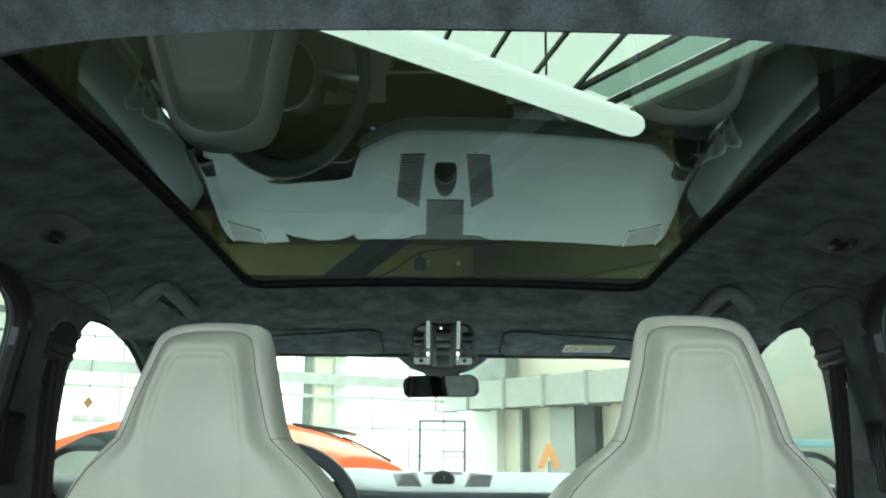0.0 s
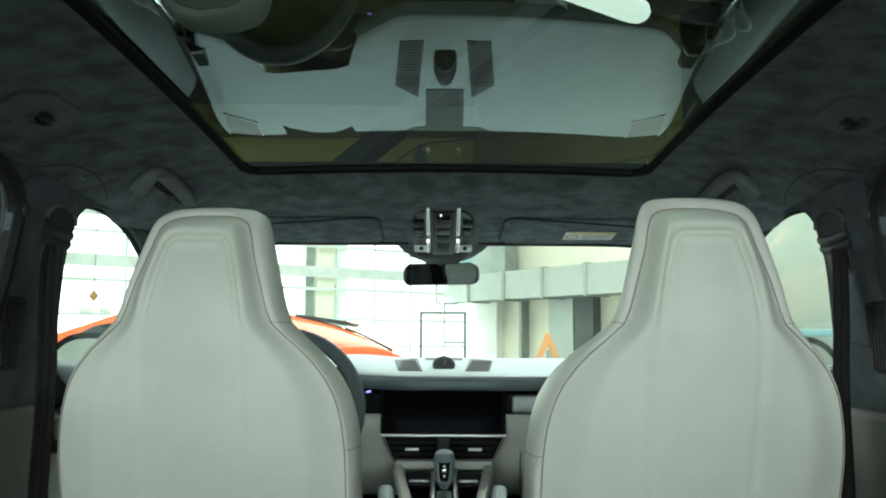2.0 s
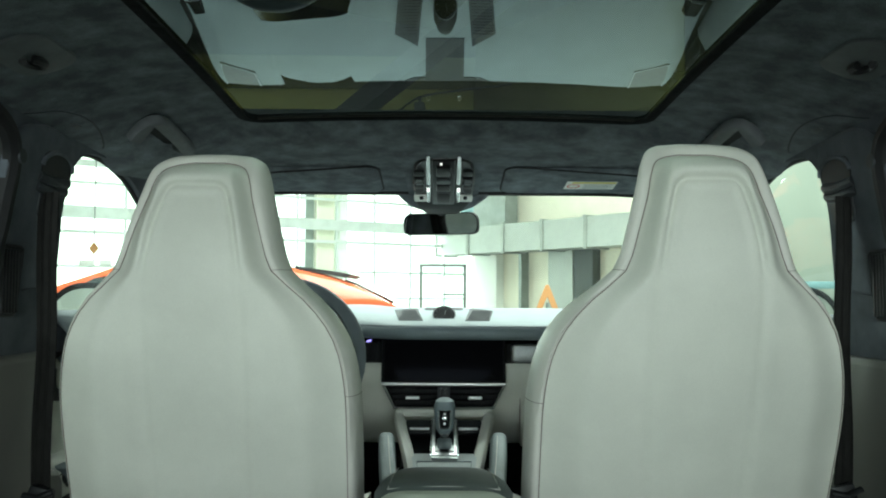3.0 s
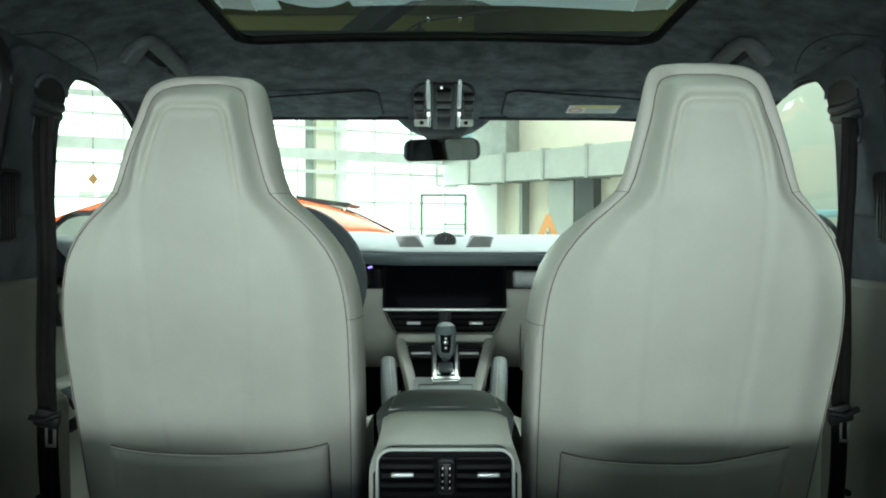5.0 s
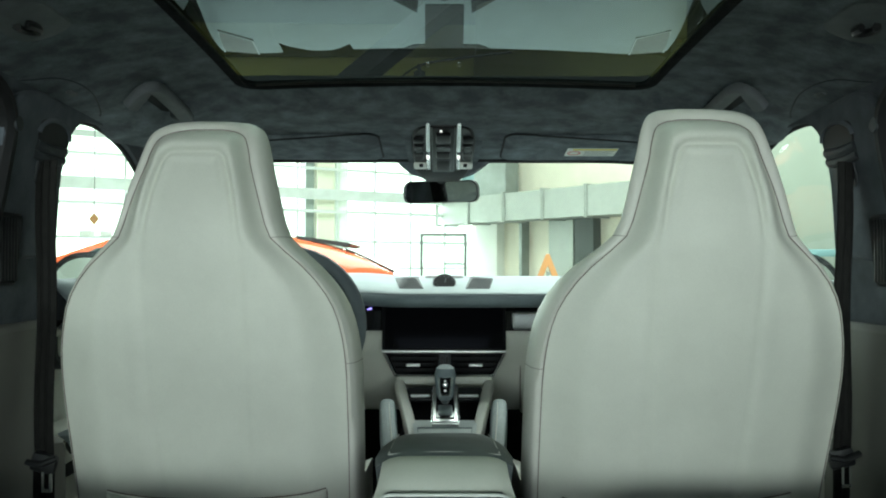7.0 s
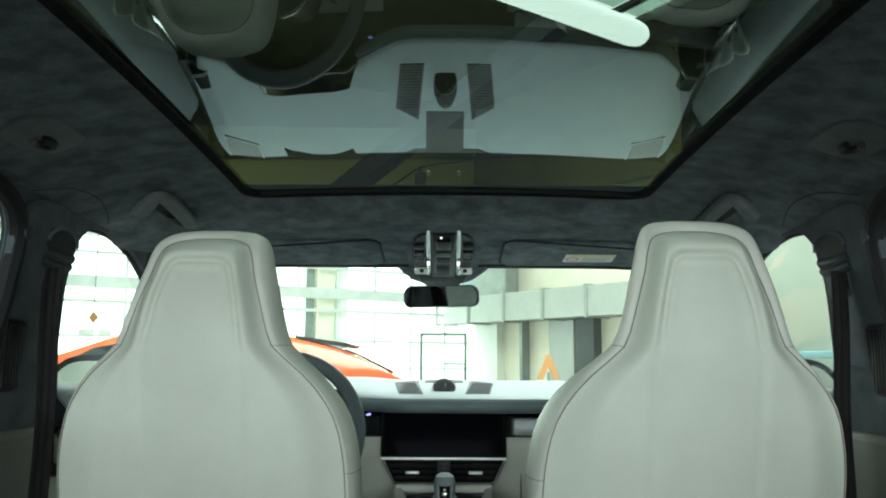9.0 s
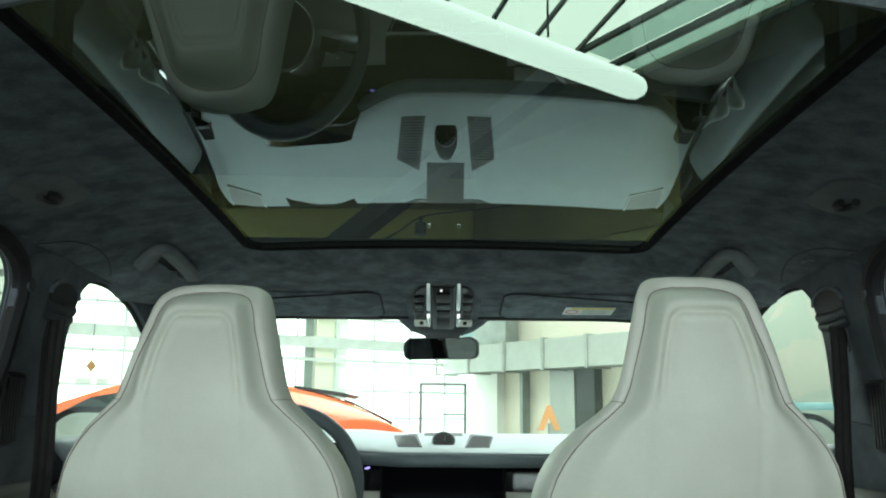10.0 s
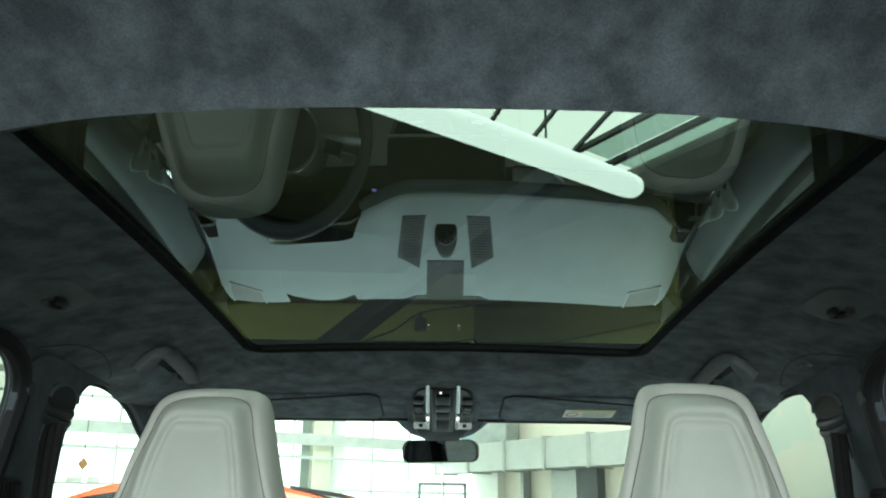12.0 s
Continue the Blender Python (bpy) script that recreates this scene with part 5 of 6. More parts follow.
for s in (-1, 1):
    part("lid_seam", tube([(CX + s * 0.076, y, z + 0.0005) for y, z in ((1.285, 0.842), (1.42, 0.832), (1.57, 0.811))], 0.0008, 0.0008, 6), PALETHREAD, armrest)
part("lid_cross_seam", tube([(CX + 0.078 * u, 1.284, 0.8445 - 0.004 * u * u) for u in span(-1, 1, 8)], 0.0007, 0.0007, 6), PALETHREAD, armrest)
# rear vent face
part("vent_rim", tube([(CX + x, 1.163, 0.735 + z) for x, z in rounded(0.170, 0.165, 0.018, 5)], 0.0023, 0.0030, 8, closed=True, up=(0, 1, 0)), TRIMSILVER, con, "chrome rim round the rear vents")
part("vent_panel", prism(rounded(0.166, 0.161, 0.016, 5, CX, 0.735), "y", 1.168, 1.19), INK, con, "black rear vent panel")
for s in (-1, 1):
    part("vent_well", box((CX + s * 0.047, 1.166, 0.785), (0.066, 0.006, 0.046), 0.002), RUBBER, con)
    for k in range(4):
        part("slat", box((CX + s * 0.047, 1.160, 0.768 + 0.0118 * k), (0.066, 0.012, 0.0020), m=pose(0, 0, 0, 14, 0, 0)), INK, con, smooth=False)
    part("vent_tab", box((CX + s * 0.053, 1.152, 0.789), (0.028, 0.008, 0.0050), 0.002), TRIMSILVER, con, "silver vent tab")
part("vent_divider", box((CX + 0.001, 1.162, 0.785), (0.021, 0.010, 0.046), 0.004), DARKPLASTIC, con)
part("divider_well", box((CX + 0.001, 1.1555, 0.785), (0.017, 0.002, 0.036), 0.004), BLACK, con)
for s in (-1, 1):
    part("thumb_wheel", box((CX + 0.001 + s * 0.0045, 1.154, 0.785), (0.0045, 0.006, 0.030), 0.0015), GLOSS, con)
    bm = bmesh.new()
    for k in range(4):
        box((CX + 0.001 + s * 0.0045, 1.1505, 0.773 + 0.008 * k), (0.0012, 0.001, 0.0022), bm=bm)
    part("wheel_marks", bm, PAPER, con, smooth=False)
part("climate_panel", box((CX, 1.1655, 0.714), (0.150, 0.004, 0.085), 0.004), INK, con, "gloss black climate panel")
# front: sloping silver tray, gear gate and pale struts
tl = pose(0, 0, 0, 14, 0, 0)
tray = [[(CX + 0.003 + u * w, y, z) for u in span(-1, 1, 8)] for y, w, z in ((1.70, 0.050, 0.738), (1.71, 0.051, 0.748), (1.76, 0.057, 0.7545), (1.90, 0.068, 0.7685), (1.93, 0.069, 0.770), (1.94, 0.069, 0.752))]
part("tray", sheet(tray), TRAYGREY, con, "pale blue-grey leather tray", angle=60)
lid = [(CX + 0.003 + u, y, 0.7565 + 0.1 * (y - 1.76)) for u, y in ((-0.056, 1.862), (-0.050, 1.75), (0.050, 1.75), (0.056, 1.862))]
part("tray_seam", tube(lid, 0.0012, 0.0010, 6, closed=True), SLATE, con, "dark gap round the tray lid")
part("gate_plate", box((CX + 0.004, 1.985, 0.790), (0.058, 0.205, 0.014), 0.004, m=tl), GATE, con, "silver gear gate")
part("gate_slot", box((CX + 0.004, 1.992, 0.7985), (0.042, 0.180, 0.006), 0.003, m=tl), GLOSS, con, "gloss black gear slot")
part("lever_boot", box((CX + 0.004, 1.940, 0.7885), (0.032, 0.050, 0.008), 0.004, m=tl), SLATE, con, "slate leather lever boot")
part("gate_rim", tube([(CX + 0.004 + x, 1.985 + y * math.cos(math.radians(14)), 0.798 + y * math.sin(math.radians(14))) for x, y in rounded(0.056, 0.203, 0.005, 3)], 0.0020, 0.0020, 6, closed=True), CHROME, con, "chrome rim round the gear gate")
part("gate_step", box((CX + 0.004, 1.882, 0.768), (0.056, 0.008, 0.009), 0.002, m=tl), TRIMSILVER, con, "bright silver end of the gear gate")
part("black_field", box((CX + 0.003, 2.06, 0.750), (0.19, 0.16, 0.03), 0.006, m=pose(0, 0, 0, 22, 0, 0)), INK, con, "black panel")
for s in (-1, 1):
    a, b = Vector((CX + 0.003 + s * 0.106, 2.13, 0.814)), Vector((CX + 0.003 + s * 0.056, 1.80, 0.722))
    part("strut", tube([a, (a + b) / 2 + Vector((0, 0, 0.004)), b], 0.0125, 0.016, 10, power=3), BOLSTER, con, "pale leather strut")
    part("lower_vent", box((CX + 0.003 + s * 0.054, 2.105, 0.798), (0.070, 0.016, 0.034), 0.004, m=pose(0, 0, 0, -30, 0, 0)), BLACK, con)
    part("vent_tab", box((CX + 0.003 + s * 0.056, 2.088, 0.798), (0.046, 0.008, 0.006), 0.002), TRIMSILVER, con, "silver vent tab")
    part("vent_bar", box((CX + 0.003 + s * 0.056, 2.108, 0.812), (0.070, 0.006, 0.0035), 0.001), TRIMSILVER, con)
    rail = smooth_line([(CX + s * 0.114, 1.905, 0.740), (CX + s * 0.115, 1.893, 0.788), (CX + s * 0.115, 1.855, 0.808), (CX + s * 0.105, 1.72, 0.795), (CX + s * 0.094, 1.61, 0.768)], 6)
    part("grab_rail", tube(rail, 0.0160, 0.018, 12, power=3), SLATE, con, "slate leather grab rail")
    part("rail_seam", tube([p + Vector((-s * 0.004, -0.006, 0.0165)) for p in rail[8:]], 0.001, 0.001, 6), PALETHREAD, con)
    part("rail_web", box((CX + s * 0.106, 1.80, 0.735), (0.014, 0.26, 0.06), 0.005), BLACK, con)

gl = thing("gear_lever", (0.001, 1.97, 0.78), "slate leather gear lever with silver trim", "gear lever")
gx = 0.001
part("stem", tube([(gx, 1.985, 0.775), (gx, 1.968, 0.815)], 0.009, 0.009, 10), CHROME, gl, "chrome stem")
knob = []
for z, y, w, d in ((0.808, 1.966, 0.012, 0.012), (0.820, 1.963, 0.019, 0.018), (0.845, 1.955, 0.022, 0.022), (0.868, 1.948, 0.023, 0.025), (0.880, 1.946, 0.019, 0.022), (0.886, 1.946, 0.010, 0.012)):
    knob.append([(gx + w * math.copysign(abs(math.cos(a)) ** 0.7, math.cos(a)), y + d * math.copysign(abs(math.sin(a)) ** 0.7, math.sin(a)), z) for a in [2 * math.pi * k / 20 for k in range(20)]])
part("knob", rings(knob), SLATE, gl, "slate leather knob")
part("knob_inlay", prism([(gx - 0.014, 0.863), (gx + 0.014, 0.863), (gx + 0.009, 0.824), (gx - 0.009, 0.824)], "y", 1.926, 1.945), GLOSS, gl, "gloss black inlay", bevel=0.002)
part("inlay_rim", tube([(gx - 0.0145, 1.926, 0.863), (gx - 0.0095, 1.932, 0.822), (gx + 0.0095, 1.932, 0.822), (gx + 0.0145, 1.926, 0.863)], 0.0024, 0.0024, 6, up=(0, 1, 0)), CHROME, gl)
bm = bmesh.new()
for k in range(3):
    box((gx, 1.925, 0.834 + 0.010 * k), (0.004, 0.002, 0.004), bm=bm)
part("gear_marks", bm, PAPER, gl, smooth=False)
part("release", box((gx, 1.9245, 0.846), (0.010, 0.004, 0.008), 0.002), CHROME, gl)

# ---- the hall outside ----
solo("ground", box((0, 5, -0.05), (90, 70, 0.1)), CONCRETE, "pale polished concrete floor of the hall", "floor", "structure")
CORNER = Vector((0.95, 26.6, 0))
LDIR = Vector((-1, -0.62, 0)).normalized()
RDIR = Vector((1, -1.30, 0)).normalized()
HIGH = 9.2


def wall_box(p, d, s0, s1, z0, z1, thick, off=0.0, bm=None):
    """A block along a wall that starts at p and runs in direction d."""
    n = Vector((-d.y, d.x, 0))
    c = p + d * ((s0 + s1) / 2) + n * off
    m = Matrix.Rotation(math.atan2(d.y, d.x), 4, "Z")
    return box((c.x, c.y, (z0 + z1) / 2), (s1 - s0, thick, z1 - z0), bm=bm, m=m)


gw = thing("wall_glazed", (CORNER + LDIR * 14)[:], "tall glazed hall wall with grey steel mullions", "glazed wall", kind="structure")
part("kerb", wall_box(CORNER, LDIR, 0, 34, 0, 0.25, 0.3), PALEWALL, gw)
for k, s in enumerate([1.05, 2.25, 3.45, 4.65, 5.85, 7.1, 8.6, 10.4, 12.2, 14.0, 15.8, 17.6, 19.4, 21.2, 23.0, 25.0, 28.0, 31.0]):
    part("mullion", wall_box(CORNER, LDIR, s - 0.03, s + 0.03, 0.2, 5.0, 0.12), PALESTEEL, gw, smooth=False)
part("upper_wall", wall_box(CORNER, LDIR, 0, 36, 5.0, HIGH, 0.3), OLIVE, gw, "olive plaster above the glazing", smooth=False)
for z, h in ((1.02, 0.05), (1.78, 0.06), (2.62, 0.08), (3.10, 0.30), (3.82, 0.07), (4.30, 0.16), (4.9, 0.2)):
    part("transom", wall_box(CORNER, LDIR, 0.2, 34, z - h / 2, z + h / 2, 0.09, 0.02), PALESTEEL, gw, smooth=False)
a, b = CORNER + LDIR * 0.2, CORNER + LDIR * 34
part("panes", sheet([[(a.x, a.y, 0.25), (b.x, b.y, 0.25)], [(a.x, a.y, 5.0), (b.x, b.y, 5.0)]]), PANE, gw, "clear panes", facing=INSIDE).visible_shadow = False
# grey and beige columns before the glazing
for s, w, m, nm in ((5.38, 0.26, STEELGREY, "grey steel column"), (4.88, 0.56, BEIGE, "beige plastered column"), (4.35, 0.30, PALEWALL, "pale column")):
    solo("column", wall_box(CORNER, LDIR, s - w / 2, s + w / 2, 0, HIGH, 0.4, -0.4), m, nm + " before the glazed wall", "column", group="columns", bevel=0.01)
# glazed door in the wall by the corner
gd = thing("glazed_door", (0.05, 25.6, 0), "dark-framed glazed double door in the hall wall", "door")
for x in (-0.66, 0.65):
    part("post", box((0.05 + x, 25.4, 1.0), (0.09, 0.08, 2.0)), STEELGREY, gd, smooth=False)
part("head", box((0.05 - 0.005, 25.4, 2.02), (1.40, 0.08, 0.08)), STEELGREY, gd, smooth=False)
part("middle_rail", box((0.05 + 0.33, 25.4, 1.15), (0.66, 0.05, 0.05)), STEELGREY, gd, smooth=False)
part("leaf", sheet([[(-0.57, 25.4, 0.02), (0.66, 25.4, 0.02)], [(-0.57, 25.4, 1.98), (0.66, 25.4, 1.98)]]), PANE, gd, smooth=False, facing=INSIDE).visible_shadow = False

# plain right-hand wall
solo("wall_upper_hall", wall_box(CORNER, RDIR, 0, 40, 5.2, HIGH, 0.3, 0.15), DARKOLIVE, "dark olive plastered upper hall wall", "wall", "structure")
solo("wall_right_hall", wall_box(CORNER, RDIR, 0, 40, 0, 5.2, 0.3, 0.15), BEIGE, "beige plastered hall wall", "wall", "structure")
for s, w, z0, z1, m, nm in ((1.0, 1.0, 0, 5.2, PALEWALL, "white corner pilaster"), (2.52, 0.12, 0, 2.4, STEELGREY, "thin grey post"), (4.13, 0.92, 0, 2.45, GALV, "pale grey duct riser"),
                            (4.98, 0.66, 0, 2.4, DARKSTEEL, "dark block standing for a recess"), (8.6, 1.3, 0, 2.55, PALEWALL, "pale wall cabinet"),
                            (10.6, 1.5, 0, 2.55, STEELGREY, "grey recessed doorway"), (13.0, 0.5, 0, 5, BEIGE, "beige pilaster")):
    solo("pilaster" if "pilaster" in nm else "wall_unit", wall_box(CORNER, RDIR, s - w / 2, s + w / 2, z0, z1, 0.35, -0.12), m, nm + " on the hall wall", "pilaster" if "pilaster" in nm else "wall unit", bevel=0.01)
# blue-grey upper panel
solo("wall_panel", wall_box(CORNER, RDIR, -0.05, 0.85, 2.98, 4.9, 0.10, -0.36), TEAL, "teal upper wall panel", "wall panel", bevel=0.01)
solo("wall_recess", wall_box(CORNER, RDIR, 0.9, 2.35, 3.16, 4.9, 0.5, -0.45), STEELGREY, "dark grey fan coil unit high on the wall", "fan unit", bevel=0.03)
# air duct in flanged lengths along the wall
for k in range(14):
    d = thing("air_duct", (CORNER + RDIR * (-0.35 + 1.55 * k) + Vector((0, 0, 2.7)))[:], "galvanised rectangular air duct length along the wall", "air duct", "air ducts")
    part("casing", wall_box(CORNER, RDIR, -0.35 + 1.55 * k, 1.18 + 1.55 * k, 2.35, 3.12, 0.8, -0.75), GALV, d, smooth=False)
    for e in (-0.33, 1.16):
        part("flange", wall_box(CORNER, RDIR, e - 0.02 + 1.55 * k, e + 0.02 + 1.55 * k, 2.31, 3.16, 0.88, -0.75), GALV, d, smooth=False)
# plain bright sky outside the glazing and over the skylight
n = Vector((-LDIR.y, LDIR.x, 0))
n = n if n.y > 0 else -n
a, b = CORNER + n * 6 - LDIR * 6, CORNER + n * 6 + LDIR * 44
solo("backdrop", sheet([[(a.x, a.y, -1), (b.x, b.y, -1)], [(a.x, a.y, 9), (b.x, b.y, 9)]]), SKYWALL, "bright overcast sky outside the glazed wall", "sky", "structure", smooth=False)
solo("backdrop_roof", sheet([[(-18, -4, 12), (22, -4, 12)], [(-18, 36, 12), (22, 36, 12)]]), SKYPANEL, "bright overcast sky above the skylight", "sky", "structure", smooth=False)

# pale board partition to the side of the car
pb = thing("partition", (6.0, 11.4, 0), "pale green board partition in the hall", "partition")
for k in range(4):
    x = 5.04 + 1.96 * k
    part("board", box((x, 11.9 - 0.44 * k, 2.2), (1.95, 0.06, 4.4), 0.008, m=pose(0, 0, 0, 0, 0, -12.7)), PALEGREEN, pb)
part("rail", box((6.0, 11.5, 1.28), (4.0, 0.06, 0.10), 0.01, m=pose(0, 0, 0, 0, 0, -12.7)), TEAL, pb)

# closing walls and the roof with its skylight
solo("wall_rear_hall", box((0, -12.9, 0.7), (44, 0.3, 1.4)), PALEWALL, "pale low wall behind the parked car", "wall", "structure")
solo("wall_side_hall", box((26, 4, HIGH / 2), (0.3, 36, HIGH)), BEIGE, "beige side wall of the hall", "wall", "structure")
solo("wall_far_side", box((-29, -4, HIGH / 2), (0.3, 18, HIGH)), PALEWALL, "pale side wall of the hall", "wall", "structure")
cl = thing("ceiling_hall", (0, 6, HIGH), "olive-brown hall ceiling with a long skylight", "ceiling", kind="structure")
BEND = Vector((3.03, 18.0, 0))
UL, UR = Vector((-0.79, -0.61, 0)).normalized(), Vector((0.53, -0.85, 0)).normalized()
SIDE = BEND - UL * 2.2                          # the skylight goes on past its bars in two tinted strips
hole = [SIDE - UR, BEND + UL * 12 - UR, BEND + UL * 12 + UR * 12, SIDE + UR * 12]
bm = bmesh.new()
edges = []
for loop in ([Vector((-40, -14, 0)), Vector((28, -14, 0)), Vector((28, 34, 0)), Vector((-40, 34, 0))], hole):
    vs = [bm.verts.new((p.x, p.y, HIGH)) for p in loop]
    edges += [bm.edges.new((a, b)) for a, b in zip(vs, vs[1:] + vs[:1])]
bmesh.ops.triangle_fill(bm, edges=edges, use_beauty=True)
out = bmesh.ops.extrude_face_region(bm, geom=list(bm.faces))["geom"]
bmesh.ops.translate(bm, verts=[g for g in out if isinstance(g, bmesh.types.BMVert)], vec=(0, 0, 0.25))
part("deck", bm, CEILING, cl, "olive-brown ceiling deck", smooth=False)
UB = Vector((0.22, -0.975, 0)).normalized()
for k in range(9):
    part("glazing_bar", wall_box(BEND + UL * (1.25 * k + 0.05), UB, -1.3, 12, HIGH - 0.02, HIGH + 0.08, 0.07), DARKSTEEL, cl, smooth=False)
for off, w in ((-0.06, 0.12), (-1.20, 0.17), (-2.17, 0.10)):
    part("roof_beam", wall_box(BEND + UL * off + UR * -1.0, UR, 0, 14, HIGH - 0.02, HIGH + 0.1, w), DARKSTEEL, cl, smooth=False)
for o0, o1 in ((-0.12, -1.11), (-1.29, -2.12)):
    p, q = BEND + UL * o0, BEND + UL * o1
    part("tinted_pane", sheet([[(p.x, p.y, HIGH + 0.12), (q.x, q.y, HIGH + 0.12)], [(p.x + UR.x * 12, p.y + UR.y * 12, HIGH + 0.12), (q.x + UR.x * 12, q.y + UR.y * 12, HIGH + 0.12)]]), FROSTED, cl, "tinted skylight pane", smooth=False, facing=INSIDE)
for s in (-1.0, 12):
    part("curb", wall_box(BEND + UR * s, UL, 0, 12, HIGH - 0.15, HIGH + 0.3, 0.15), STEELGREY, cl, smooth=False)

# made-up boards: upper wall shade in their colours, edge sloped to fit the view
inward = Vector((-LDIR.y, LDIR.x, 0))


def boarding(outline, coat, off, label):
    bm = prism(outline, "y", -0.05, 0.05)
    bmesh.ops.transform(bm, verts=bm.verts, matrix=Matrix.Translation(CORNER + inward * off) @ Matrix.Rotation(math.atan2(LDIR.y, LDIR.x), 4, "Z"))
    solo("upper_boarding", bm, coat, label, "wall boarding", "structure", smooth=False)


boarding([(0.0, 8.6), (7.7, 7.5), (20.0, 5.7), (36.0, 5.0), (36.0, HIGH), (0.0, HIGH)], WALLSHADE, 0.25, "dark umber panel, shade painted above the olive wall")
boarding([(0.0, 7.6), (7.7, 6.6), (18.0, 5.2), (36.0, 5.0), (36.0, 5.1), (20.0, 5.69), (7.7, 7.49), (0.0, 8.59)], HALFSHADE, 0.25, "brown-olive panel, half shade painted above the olive wall")
# the right-hand wall's shade, painted in two more made-up boards
for s0, s1, z0, coat, label in ((0.2, 8.1, 5.85, HALFSHADE, "brown-olive panel, half shade painted on the upper wall"), (8.12, 40.0, 5.25, WALLSHADE, "dark umber panel, shade painted on the upper wall")):
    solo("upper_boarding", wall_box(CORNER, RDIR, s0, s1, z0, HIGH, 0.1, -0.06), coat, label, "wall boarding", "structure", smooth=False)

# long white tubular lamp hung over the car
tl0, tdir = Vector((1.85, 7.72, 4.2)), Vector((-0.79, -0.61, 0)).normalized()
lampo = thing("tubular_lamp", tl0[:], "long white tubular lamp hung under the hall roof", "lamp")
prof = [(-0.05, 0.03), (-0.03, 0.085), (0.02, 0.118), (0.10, 0.133), (0.2, 0.136), (10.0, 0.136), (10.15, 0.10), (10.17, 0.02)]
rows = []
side = Vector((-tdir.y, tdir.x, 0))
for s, r in prof:
    rows.append([tl0 + tdir * s + side * (r * math.cos(a)) + Vector((0, 0, 0.9 * r * math.sin(a))) for a in [2 * math.pi * k / 24 for k in range(24)]])
part("diffuser", rings(rows), LAMP, lampo, "glowing white diffuser")
for s in (1.2, 4.5, 8.5):
    p = tl0 + tdir * s
    part("hanger", tube([(p.x, p.y, 4.38), (p.x, p.y, HIGH)], 0.012, 0.012, 6), DARKSTEEL, lampo)

# dark roof beam that crosses the hall
bm = tube([(-2.35, 15.4, 3.85), (1.75, 12.4, 6.32)], 0.19, 0.19, 4, power=8)
solo("cross_brace", bm, IRON, "dark steel brace across the hall roof", "brace", smooth=False)


# small dark fitting on slack cables under the brace
hf = thing("hanging_fitting", (-0.38, 14.0, 4.3), "small dark fitting hung on slack cables", "hanging fitting")
part("body", tube([(-0.38, 14.0, 4.42), (-0.38, 14.0, 4.36), (-0.38, 14.0, 4.12)], 0.035, 0.035, 8), IRON, hf)
part("head", tube([(-0.38, 14.0, 4.30), (-0.38, 14.0, 4.10)], 0.10, 0.10, 10), IRON, hf)
part("cable", tube(smooth_line([(-1.6, 14.9, 4.02), (-0.9, 14.4, 4.16), (-0.38, 14.0, 4.40), (0.3, 13.8, 4.47), (1.1, 13.5, 4.50)], 5), 0.018, 0.018, 6), IRON, hf)


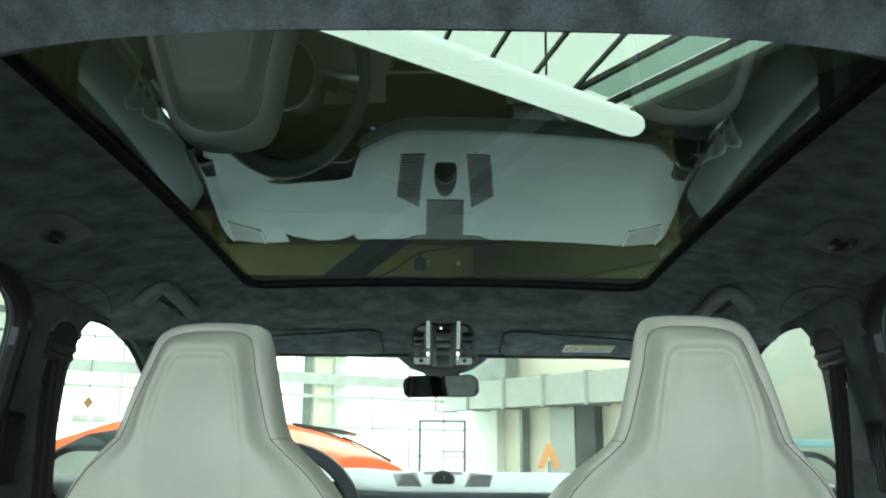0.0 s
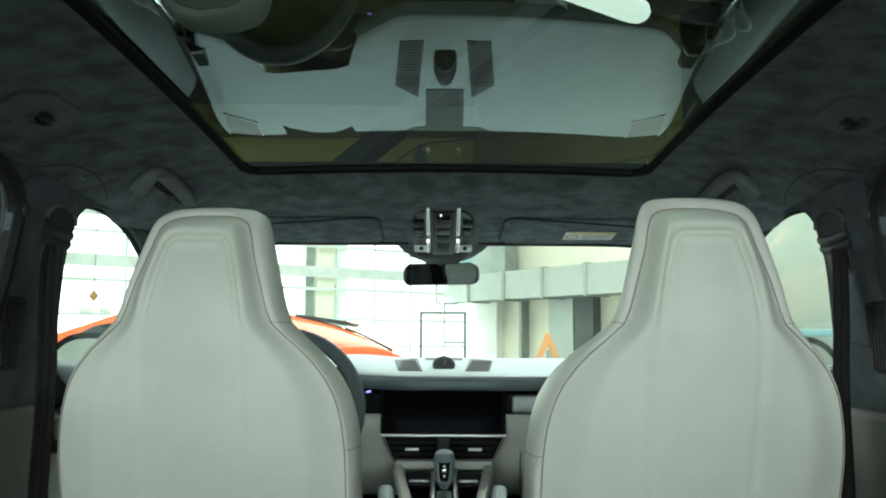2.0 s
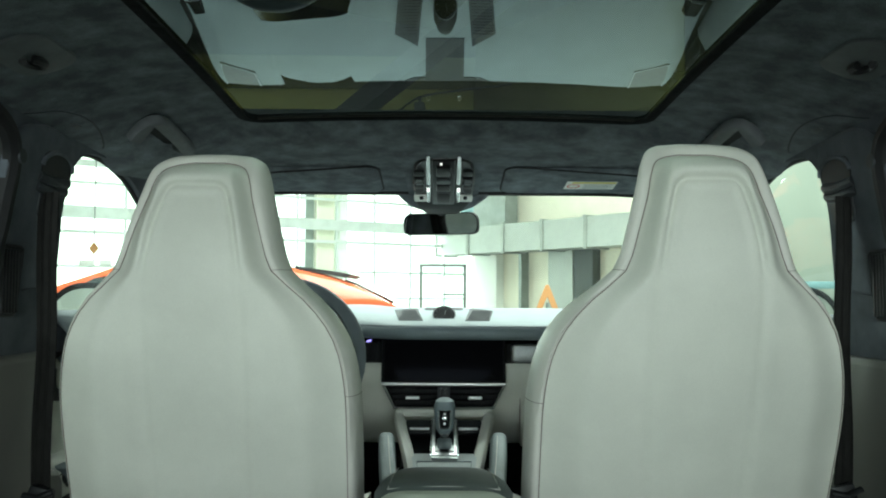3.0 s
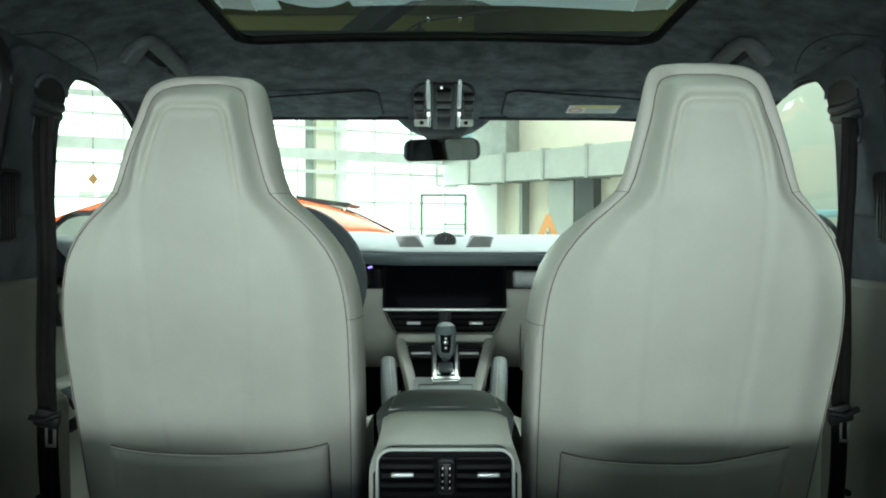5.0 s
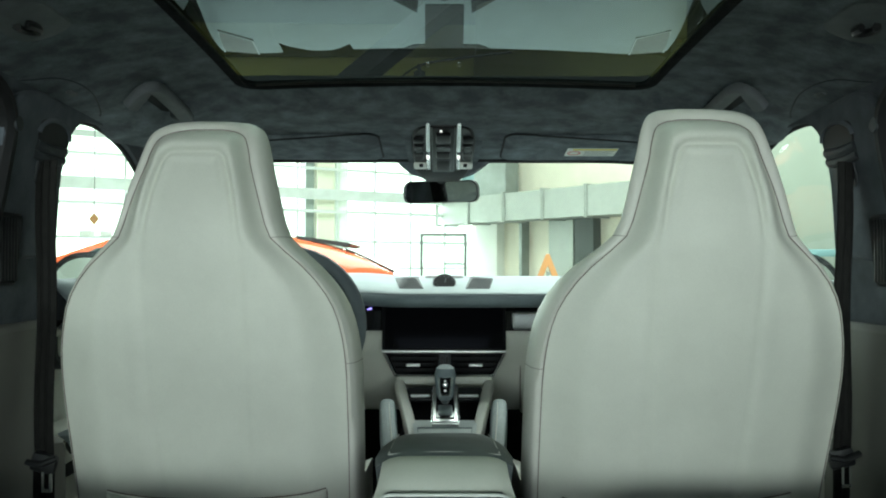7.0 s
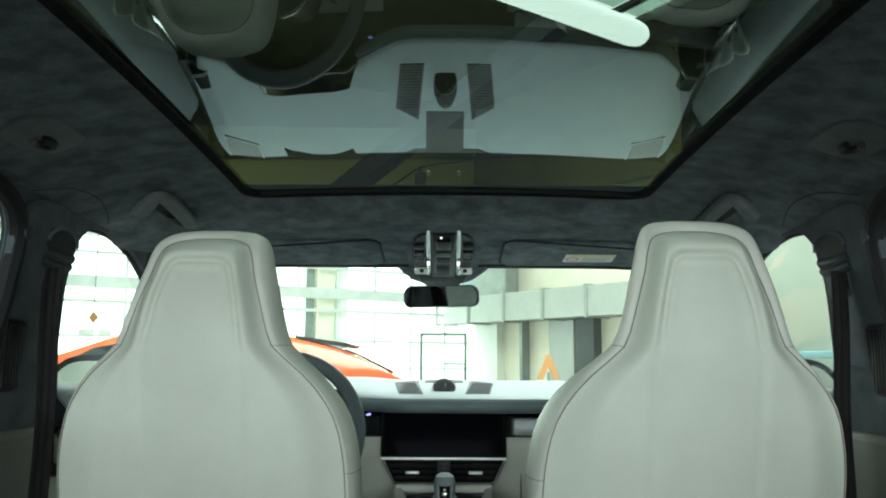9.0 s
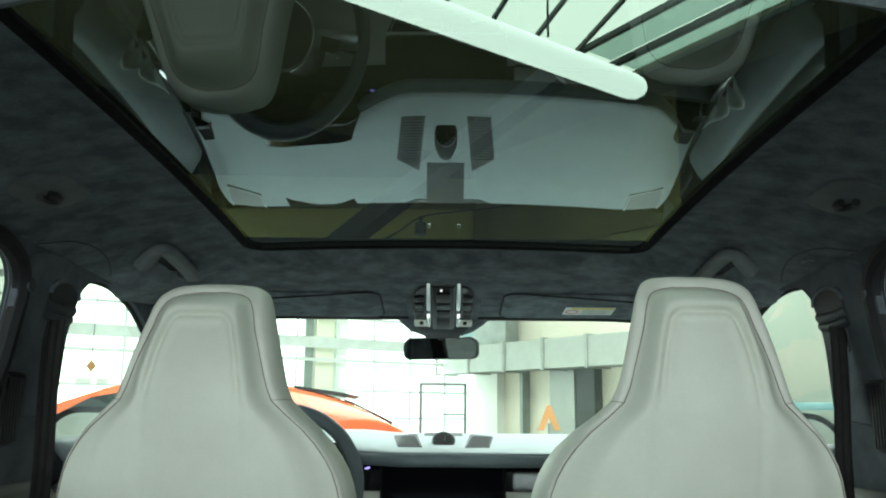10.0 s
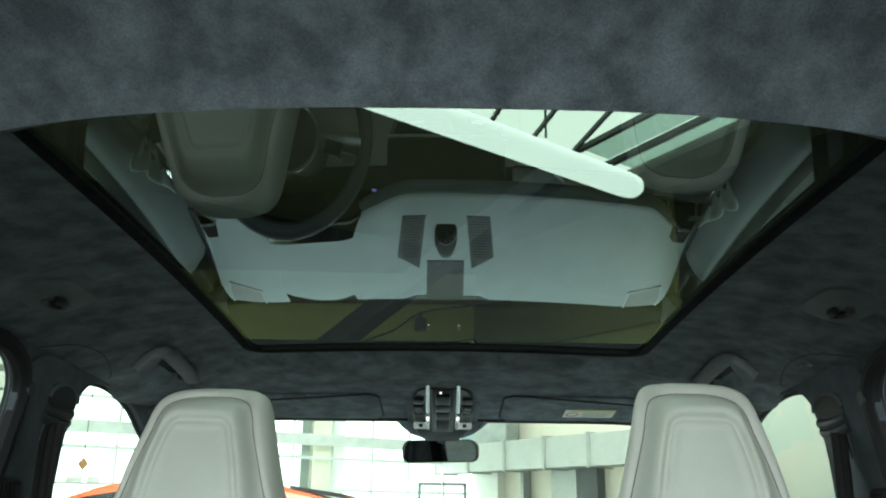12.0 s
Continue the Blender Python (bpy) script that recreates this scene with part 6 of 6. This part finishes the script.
# ---- orange car parked in the hall ----
def orange_car():
    car = thing("parked_car", (-2.4, 9.9, 0), "orange car with a sloping tail parked in the hall", "car")
    top = curve_of([(-5.75, 0.70), (-5.6, 0.84), (-5.0, 0.98), (-4.35, 1.09), (-3.98, 1.27), (-3.66, 1.385), (-3.1, 1.50), (-2.6, 1.535), (-2.1, 1.50), (-1.65, 1.415), (-1.03, 1.255), (-0.52, 1.02), (-0.35, 0.90), (-0.25, 0.70)])
    belt = curve_of([(-5.75, 0.66), (-5.0, 0.90), (-4.2, 0.98), (-2.5, 1.02), (-1.2, 1.04), (-0.5, 0.98), (-0.25, 0.66)])
    wide = curve_of([(-5.75, 0.62), (-5.4, 0.84), (-4.6, 0.95), (-3, 0.95), (-1.4, 0.97), (-0.6, 0.88), (-0.25, 0.62)])
    rows = []
    for x in span(-5.75, -0.25, 60):
        w, zb, zt = wide(x), belt(x), max(top(x), belt(x) + 0.01)
        up = zt - zb
        inn = 0.34 * min(1, up / 0.5)
        half = [(w * 0.90, 0.26), (w * 0.985, 0.45), (w, 0.72), (w * 0.985, zb), (w - inn * 0.5, zb + up * 0.5), (w - inn * 0.9, zb + up * 0.86), (w - inn - 0.10, zb + up * 0.97), ((w - inn) * 0.45, zt)]
        rows.append([(x, 9.9 - a, z) for a, z in half] + [(x, 9.9 + a, z) for a, z in half[::-1]])
    part("body", rings(rows), ORANGE, car, "glossy orange paint")

    def flank(pts, name, m, lift):
        vs = []
        for x, t in pts:
            w, zb, zt = wide(x), belt(x), max(top(x), belt(x) + 0.01)
            up = zt - zb
            inn = 0.34 * min(1, up / 0.5)
            t = max(0.0, min(0.8, t))
            o = w - inn * 0.5 * (t / 0.5) if t < 0.5 else w - inn * (0.5 + 0.4 * (t - 0.5) / 0.36)
            vs.append((x, 9.9 - o - lift, zb + up * t))
        bm = rings([vs, [(x, y + 0.03, z) for x, y, z in vs]])
        return part(name, bm, m, car, smooth=False)
    flank([(x, 0.08) for x in span(-4.15, -1.35, 14)] + [(x, 0.74) for x in span(-1.75, -3.7, 14)], "side_glass", CARGLASS, 0.012)
    for x in (-2.75,):
        flank([(x - 0.03, 0.06), (x + 0.03, 0.06), (x + 0.02, 0.78), (x - 0.04, 0.78)], "window_post", BLACK, 0.02)
    # roof rail and tail spoiler
    part("spoiler", rings([[(-1.60, 9.30 + 0.0, 1.425), (-1.02, 9.28, 1.345), (-0.98, 9.28, 1.33), (-1.05, 9.28, 1.30), (-1.58, 9.30, 1.39)], [(-1.60, 10.5, 1.425), (-1.02, 10.5, 1.345), (-0.98, 10.5, 1.33), (-1.05, 10.5, 1.30), (-1.58, 10.5, 1.39)]]), BLACK, car, "black tail spoiler")
    part("tail_glass_edge", tube([(x, 9.9 - 0.60, top(x) + 0.012) for x in span(-1.05, -0.52, 8)], 0.02, 0.012, 6), BLACK, car)
    for x in (-4.75, -1.35):
        for s in (-1, 1):
            c = (x, 9.9 + s * 0.84, 0.345)
            wheel = part("wheel", disc(c, 0.345, 0.24, "y", 36), TYRE, car, "black tyre", bevel=0.03)
            part("rim", disc((c[0], c[1] + s * 0.115, c[2]), 0.235, 0.03, "y", 30), ALU, wheel, "silver rim", bevel=0.006)
            for k in range(5):
                a = 2 * math.pi * k / 5
                part("spoke", box((c[0] + 0.13 * math.cos(a), c[1] + s * 0.135, c[2] + 0.13 * math.sin(a)), (0.19, 0.02, 0.04), 0.006, m=pose(0, 0, 0, 0, -math.degrees(a), 0)), ALU, wheel)
    for s in (-1, 1):
        part("tail_lamp", box((-0.36, 9.9 + s * 0.55, 0.86), (0.06, 0.42, 0.05), 0.01), RED, car)
        part("head_lamp", box((-5.52, 9.9 + s * 0.62, 0.74), (0.16, 0.26, 0.12), 0.03), CLEAR, car)
    m = box((-4.0, 9.9 - 1.05, 1.02), (0.16, 0.20, 0.13), 0.04)
    part("side_mirror", m, BLACK, car)


orange_car()

# warning sign on a stand, and small wall notices
ws = thing("warning_sign", (1.85, 15.0, 0), "orange folding warning frame on a grey stand", "warning sign")
part("plate", prism([(1.66, 0.88), (1.77, 0.88), (1.86, 1.10), (1.95, 0.88), (2.06, 0.88), (1.89, 1.31), (1.83, 1.31)], "y", 15.0, 15.03), SIGNORANGE, ws, "orange folding frame", bevel=0.006)
part("stand", tube([(1.86, 15.02, 0.0), (1.86, 15.02, 1.0)], 0.025, 0.025, 8), STEELGREY, ws)
part("foot", disc((1.86, 15.02, 0.02), 0.20, 0.04, "z", 20), DARKSTEEL, ws)
nt = thing("wall_notice", (CORNER + RDIR * 5.0 + Vector((0, 0, 1.2)))[:], "small white notice with a red mark on the wall", "notice")
part("sheet", wall_box(CORNER, RDIR, 4.80, 4.98, 1.10, 1.38, 0.02, -0.05), PAPER, nt, smooth=False)
part("red_mark", wall_box(CORNER, RDIR, 4.84, 4.94, 1.22, 1.29, 0.02, -0.07), RED, nt, smooth=False)

# plain orange emblem and pale bars of a sign hung before the glazing
fs = thing("facade_sign", (-7.7, 18.8, 2.3), "orange diamond emblem over pale bars hung before the glazing", "sign")
part("emblem", prism([(-7.81, 2.12), (-7.70, 2.25), (-7.59, 2.12), (-7.70, 1.99)], "y", 18.8, 18.84), SIGNORANGE, fs, "orange diamond")
for k, w in enumerate((0.34, 0.26)):
    part("bar", box((-7.85 + 0.42 * k, 18.82, 1.80), (w, 0.04, 0.12), 0.01), PAPER, fs, "pale bar")
part("hanger", tube([(-7.70, 18.82, 1.75), (-7.70, 18.82, 5.0)], 0.012, 0.012, 6), STEELGREY, fs)
